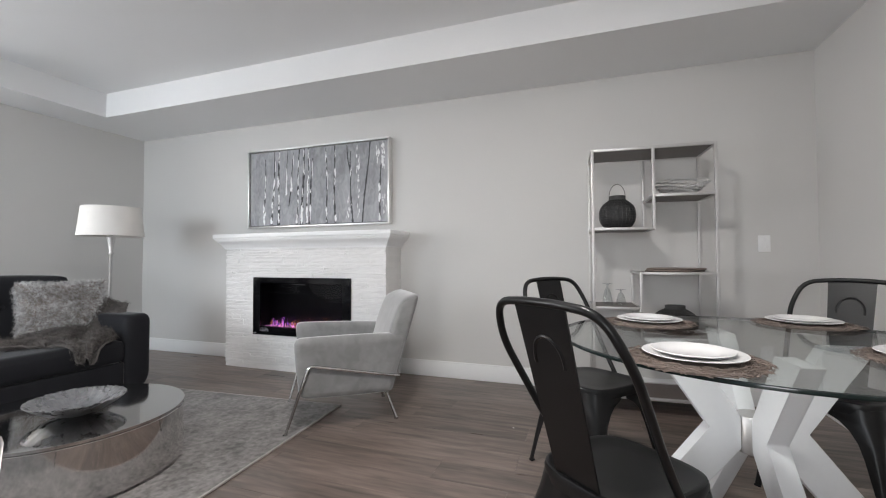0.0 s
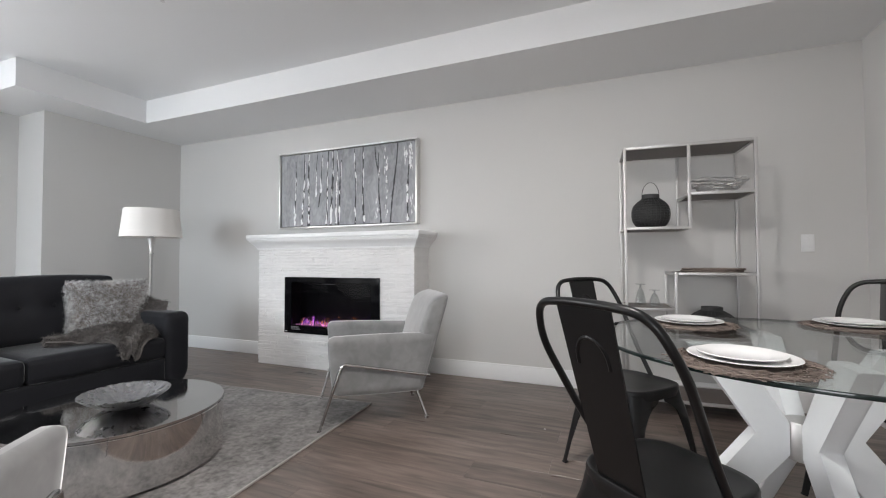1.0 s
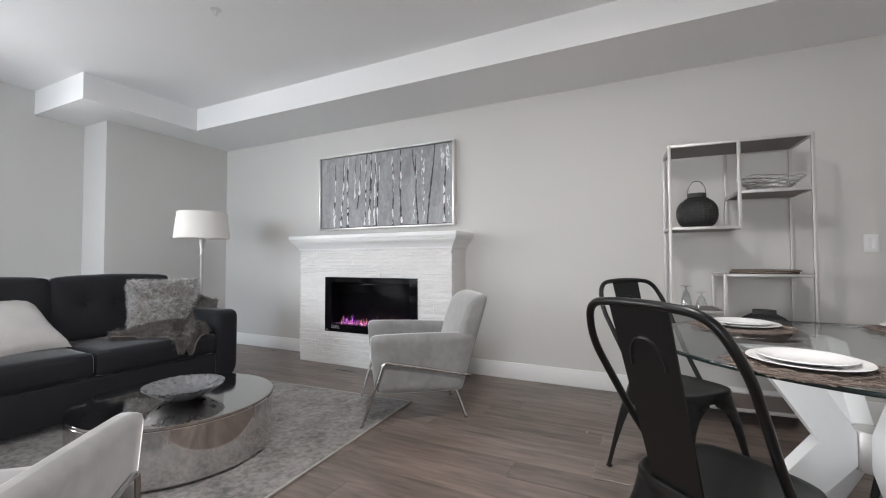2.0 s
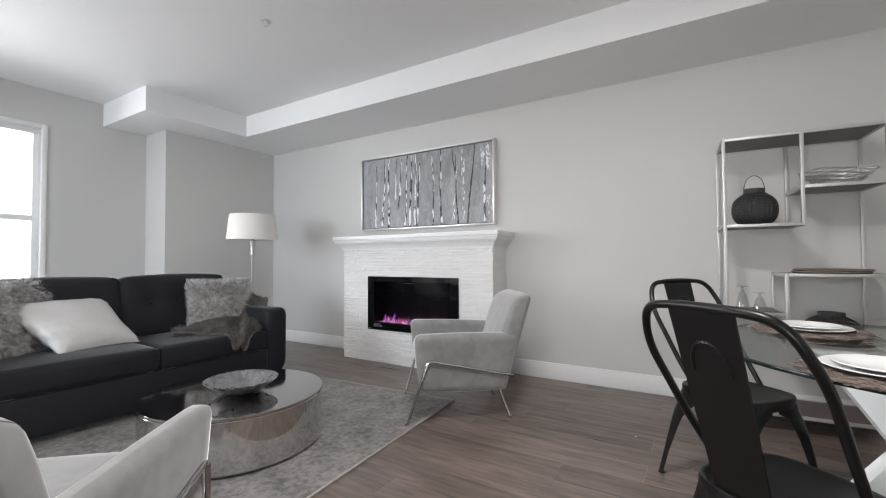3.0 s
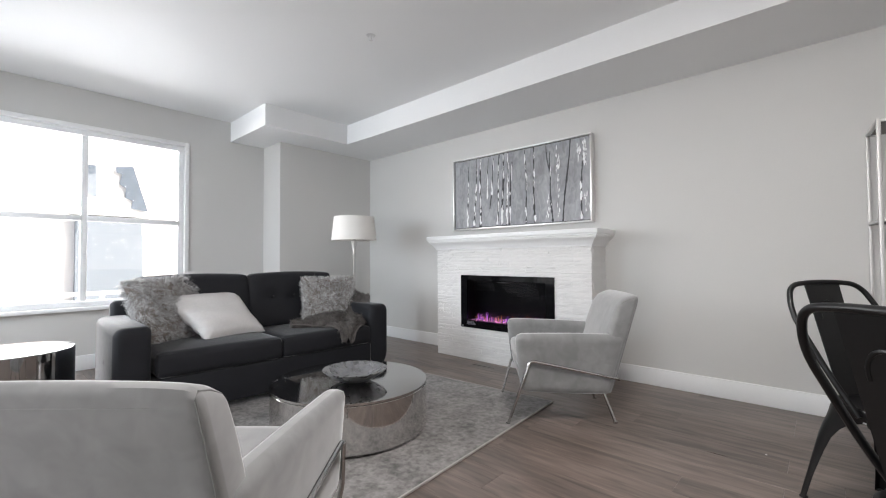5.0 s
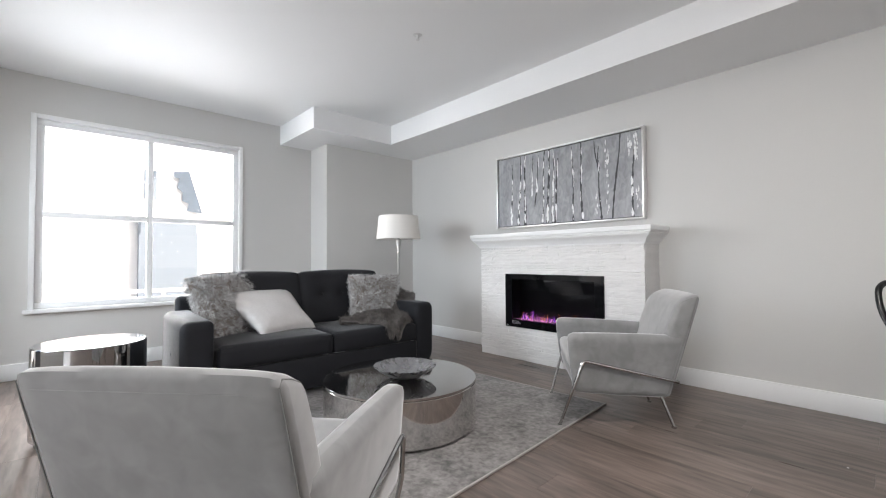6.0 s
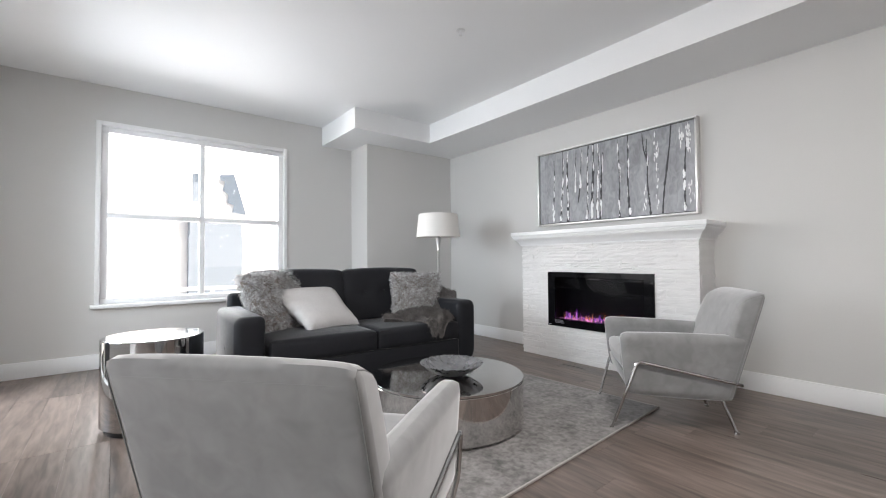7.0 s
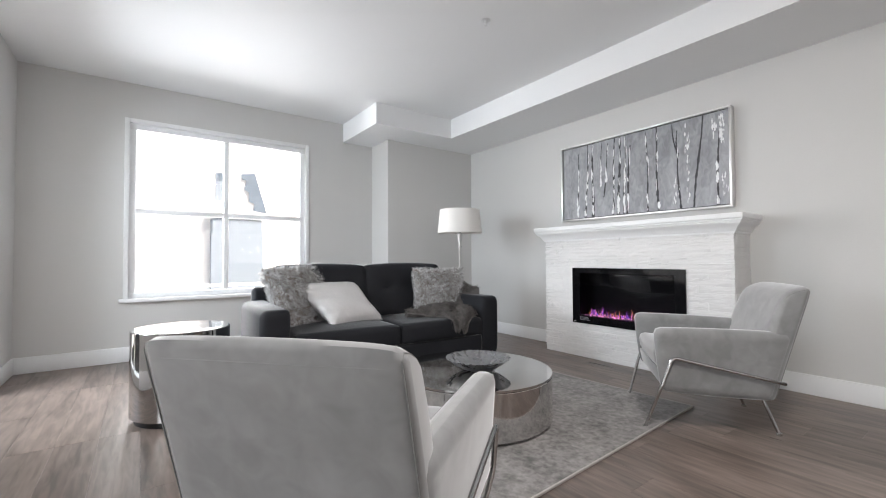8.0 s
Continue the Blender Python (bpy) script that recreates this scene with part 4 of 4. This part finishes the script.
lantern(0.335, 3.50, 1.2505, 0.122, 0.205, True)
lantern(0.70, 3.55, 0.5155, 0.138, 0.172, False)
bowl = thing("wire_bowl", pose(0.745, 3.55, 1.4705), "silver wire fruit bowl on the shelf", "bowl")
for k in range(14):
    rr, zz = 0.085 + 0.0075 * k, 0.006 + 0.0068 * k
    part("wire", tube(None, [(rr * math.cos(a), rr * 0.75 * math.sin(a), zz + 0.007 * math.sin(5 * a + k * 1.9)) for a in [2 * math.pi * j / 40 for j in range(40)]], 0.0024, 5, True), WIRE, bowl)
for k in range(12):
    a = 2 * math.pi * k / 12
    part("spoke", tube(None, [(0.06 * math.cos(a), 0.045 * math.sin(a), 0.003), (0.178 * math.cos(a + 0.15), 0.134 * math.sin(a + 0.15), 0.09)], 0.0018, 4), WIRE, bowl)
for k in range(2):
    c = thing("placemat", pose(0.70 + 0.01 * k, 3.55, 0.9475 + 0.0125 * k), "dark woven round placemat lying stacked on the shelf", "placemat")
    part("mat", lathe(None, [(0, 0), (0.178, 0), (0.185, 0.006), (0.178, 0.012), (0, 0.012)], 40), RATTAN, c)


def glassware(x, y, h, r):
    c = thing("wine_glass", pose(x, y, 0.7105), "clear stemmed glass standing upside down on the shelf", "glass", "glasses on the shelf")
    part("bowl", lathe(None, [(r, 0.0), (r * 0.98, h * 0.12), (r * 0.8, h * 0.4), (r * 0.5, h * 0.68), (0.008, h * 0.78), (0.005, h * 0.9), (0.01, h * 0.95), (r * 0.95, h * 0.98), (r * 0.95, h), (0, h)], 28), CLEAR, c)


glassware(0.262, 3.50, 0.15, 0.036)
glassware(0.35, 3.49, 0.11, 0.036)

# ---- fluted bowl on the coffee table ----
fb = thing("fluted_bowl", pose(-2.212, 1.616, 0.2945), "silver fluted leaf-metal bowl on the coffee table", "bowl")
bm, rings, n = bmesh.new(), [], 180
flute = [0.55 * math.sin(k * math.pi / 1.5 + 1.4 * math.sin(k * 0.31)) + 0.45 * math.sin(k * 0.83) for k in range(n)]
for r, z in ((0.06, 0.0), (0.066, 0.006), (0.105, 0.016), (0.145, 0.040), (0.176, 0.061), (0.194, 0.076), (0.190, 0.078), (0.171, 0.064), (0.140, 0.045), (0.102, 0.022), (0.06, 0.010)):
    rings.append([bm.verts.new((r * math.cos(2 * math.pi * k / n), r * math.sin(2 * math.pi * k / n), z + (0.017 * r if r > 0.07 else 0) * flute[k])) for k in range(n)])
for a, b in zip(rings, rings[1:]):
    for k in range(n):
        bm.faces.new((a[k], a[(k + 1) % n], b[(k + 1) % n], b[k]))
bm.faces.new(rings[0][::-1])
bm.faces.new(rings[-1])
part("dish", bm, HAMMER, fb, smooth=60)

# ---- switch and sprinkler ----
sw = thing("light_switch", pose(1.303, YN, 1.139), "white double rocker light switch on the wall", "light switch")
part("plate", box(None, (-0.036, -0.006, -0.058), (0.036, 0, 0.058), 0.002), TRIM, sw)
for s in (-1, 1):
    part("rocker", box(None, (s * 0.016 - 0.012, -0.009, -0.033), (s * 0.016 + 0.012, -0.005, 0.033), 0.002), TRIM, sw)
SPRINK = material("satin_chrome", (0.72, 0.72, 0.72), 0.35, metal=0.5, var=0.04)
sp = thing("sprinkler_head", pose(-2.51, 1.97, ZC), "small chrome fire sprinkler in the ceiling", "sprinkler")
part("escutcheon", lathe(None, [(0, -0.006), (0.026, -0.005), (0.034, 0), (0, 0)], 24), SPRINK, sp)
part("body", lathe(None, [(0, -0.034), (0.006, -0.034), (0.009, -0.016), (0.012, -0.005), (0, -0.005)], 12), SPRINK, sp)
part("deflector", lathe(None, [(0, -0.0375), (0.013, -0.0375), (0.013, -0.0338), (0, -0.0338)], 16), SPRINK, sp)

# out-of-view fixture, added to house the assumed warm lamp
cl = thing("ceiling_light", pose(LIGHT_X, LIGHT_Y, ZC), "assumed out-of-view round white flush ceiling light with a frosted diffuser", "ceiling light")
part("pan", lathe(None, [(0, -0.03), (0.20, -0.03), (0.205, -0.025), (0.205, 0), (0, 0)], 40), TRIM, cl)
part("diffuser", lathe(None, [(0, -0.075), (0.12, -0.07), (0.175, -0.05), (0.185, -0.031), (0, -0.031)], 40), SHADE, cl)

scrap = thing("paper_scrap", pose(-0.31, 2.86, 0.0005), "tiny white scrap of paper on the wood floor", "scrap")
part("flake", prism(None, [(-0.005, -0.003), (0.002, -0.004), (0.005, 0.001), (0.001, 0.004), (-0.004, 0.003)], 0.002, pose(0, 0, 0.001, 90, 0, 0)), CERAMIC, scrap, smooth=0)

# ---- stacked stone of the fireplace ----
rng = random.Random(7)
def stone(lo, hi):
    """One split-faced stone: a block whose outer face is uneven."""
    x0, y0, z0 = lo
    x1, y1, z1 = hi
    g = 0.0003
    bm = bmesh.new()
    xs = [x0 + g + (x1 - x0 - 2 * g) * u for u in (0, rng.uniform(0.2, 0.35), rng.uniform(0.45, 0.6), rng.uniform(0.7, 0.85), 1)]
    front = [[bm.verts.new((x, y0 + rng.uniform(-0.0022, 0.0022) + (0.0012 if z != 1 else 0), z0 + g + (z1 - z0 - 2 * g) * z / 2)) for x in xs] for z in (0, 1, 2)]
    back = [[bm.verts.new((x, y1, z)) for x in xs] for z in (z0 + g, z1 - g)]
    for a, b in zip(front, front[1:]):
        for k in range(4):
            bm.faces.new((a[k], a[k + 1], b[k + 1], b[k]))
    for a, b in ((back[0], front[0]), (front[2], back[1])):
        for k in range(4):
            bm.faces.new((a[k], a[k + 1], b[k + 1], b[k]))
    for k in (0, 4):
        bm.faces.new((back[0][k], front[0][k], front[1][k], front[2][k], back[1][k]))
    return bm


def courses(z0, z1):
    """Split a panel's height into three to five thin courses."""
    cuts = [0.0]
    while cuts[-1] < 1:
        cuts.append(cuts[-1] + rng.choice((0.17, 0.22, 0.27, 0.33)))
    cuts = [c / cuts[-1] for c in cuts]
    return [(z0 + (z1 - z0) * a, z0 + (z1 - z0) * b) for a, b in zip(cuts, cuts[1:])]


for k, (z0, z1) in enumerate(((0, 0.165), (0.165, IZ0 - 0.001), (IZ0 - 0.001, 0.51), (0.51, 0.69), (0.69, IZ1 + 0.001), (IZ1 + 0.001, 1.01), (1.01, FH))):
    spans = [(FX0, IX0 - 0.001), (IX1 + 0.001, FX1)] if 2 <= k <= 4 else [(FX0, FX1)]
    for a, b in spans:
        for za, zb in courses(z0, z1):
            x = a
            while x < b - 0.01:
                ln = rng.choice((0.09, 0.16, 0.22, 0.3, 0.42))
                e = b if b - (x + ln) < 0.08 else x + ln
                out = rng.choice((0, 0.001, 0.002, 0.003, 0.004, 0.006, 0.009))
                part("stone", stone((x, FY + 0.004 - out, za), (e, FY + 0.03, zb)), STONE, fire, smooth=0)
                x = e
    for sx, xs in ((1, FX1), (-1, FX0)):
        for a, b in courses(z0, z1):
            out = rng.choice((0, 0.003, 0.006, 0.009))
            lo, hi = ((xs - 0.02, FY + 0.03, a), (xs + out - 0.002, YN, b)) if sx > 0 else ((xs - out + 0.002, FY + 0.03, a), (xs + 0.02, YN, b))
            part("stone", box(None, [v + 0.0004 for v in lo], [v - 0.0004 for v in hi]), STONE, fire, smooth=0)

# ---- floor planks, along x ----
PW, PL = 0.182, 1.22
shared = {}
rng = random.Random(3)
row, y = 0, YN
while y > YB:
    y1 = max(y - PW, YB)
    x0 = XW if y > YS - 0.2 else XK
    x = x0 - rng.choice((0.15, 0.35, 0.55, 0.8, 1.0))
    while x < XE:
        a, b = max(x, x0), min(x + PL, XE)
        if b - a > 0.02:
            key = (round(b - a, 3), round(y - y1, 3))
            if key not in shared:
                shared[key] = finish(box(None, (0, 0, -0.014), (b - a - 0.0006, y - y1 - 0.0006, 0.0), 0.0006, 1), "plank", PLANK, 0)
            p = new("plank", shared[key])
            p.parent = floor
            p.matrix_world = pose(a, y1, 0)
        x += PL
    y = y1
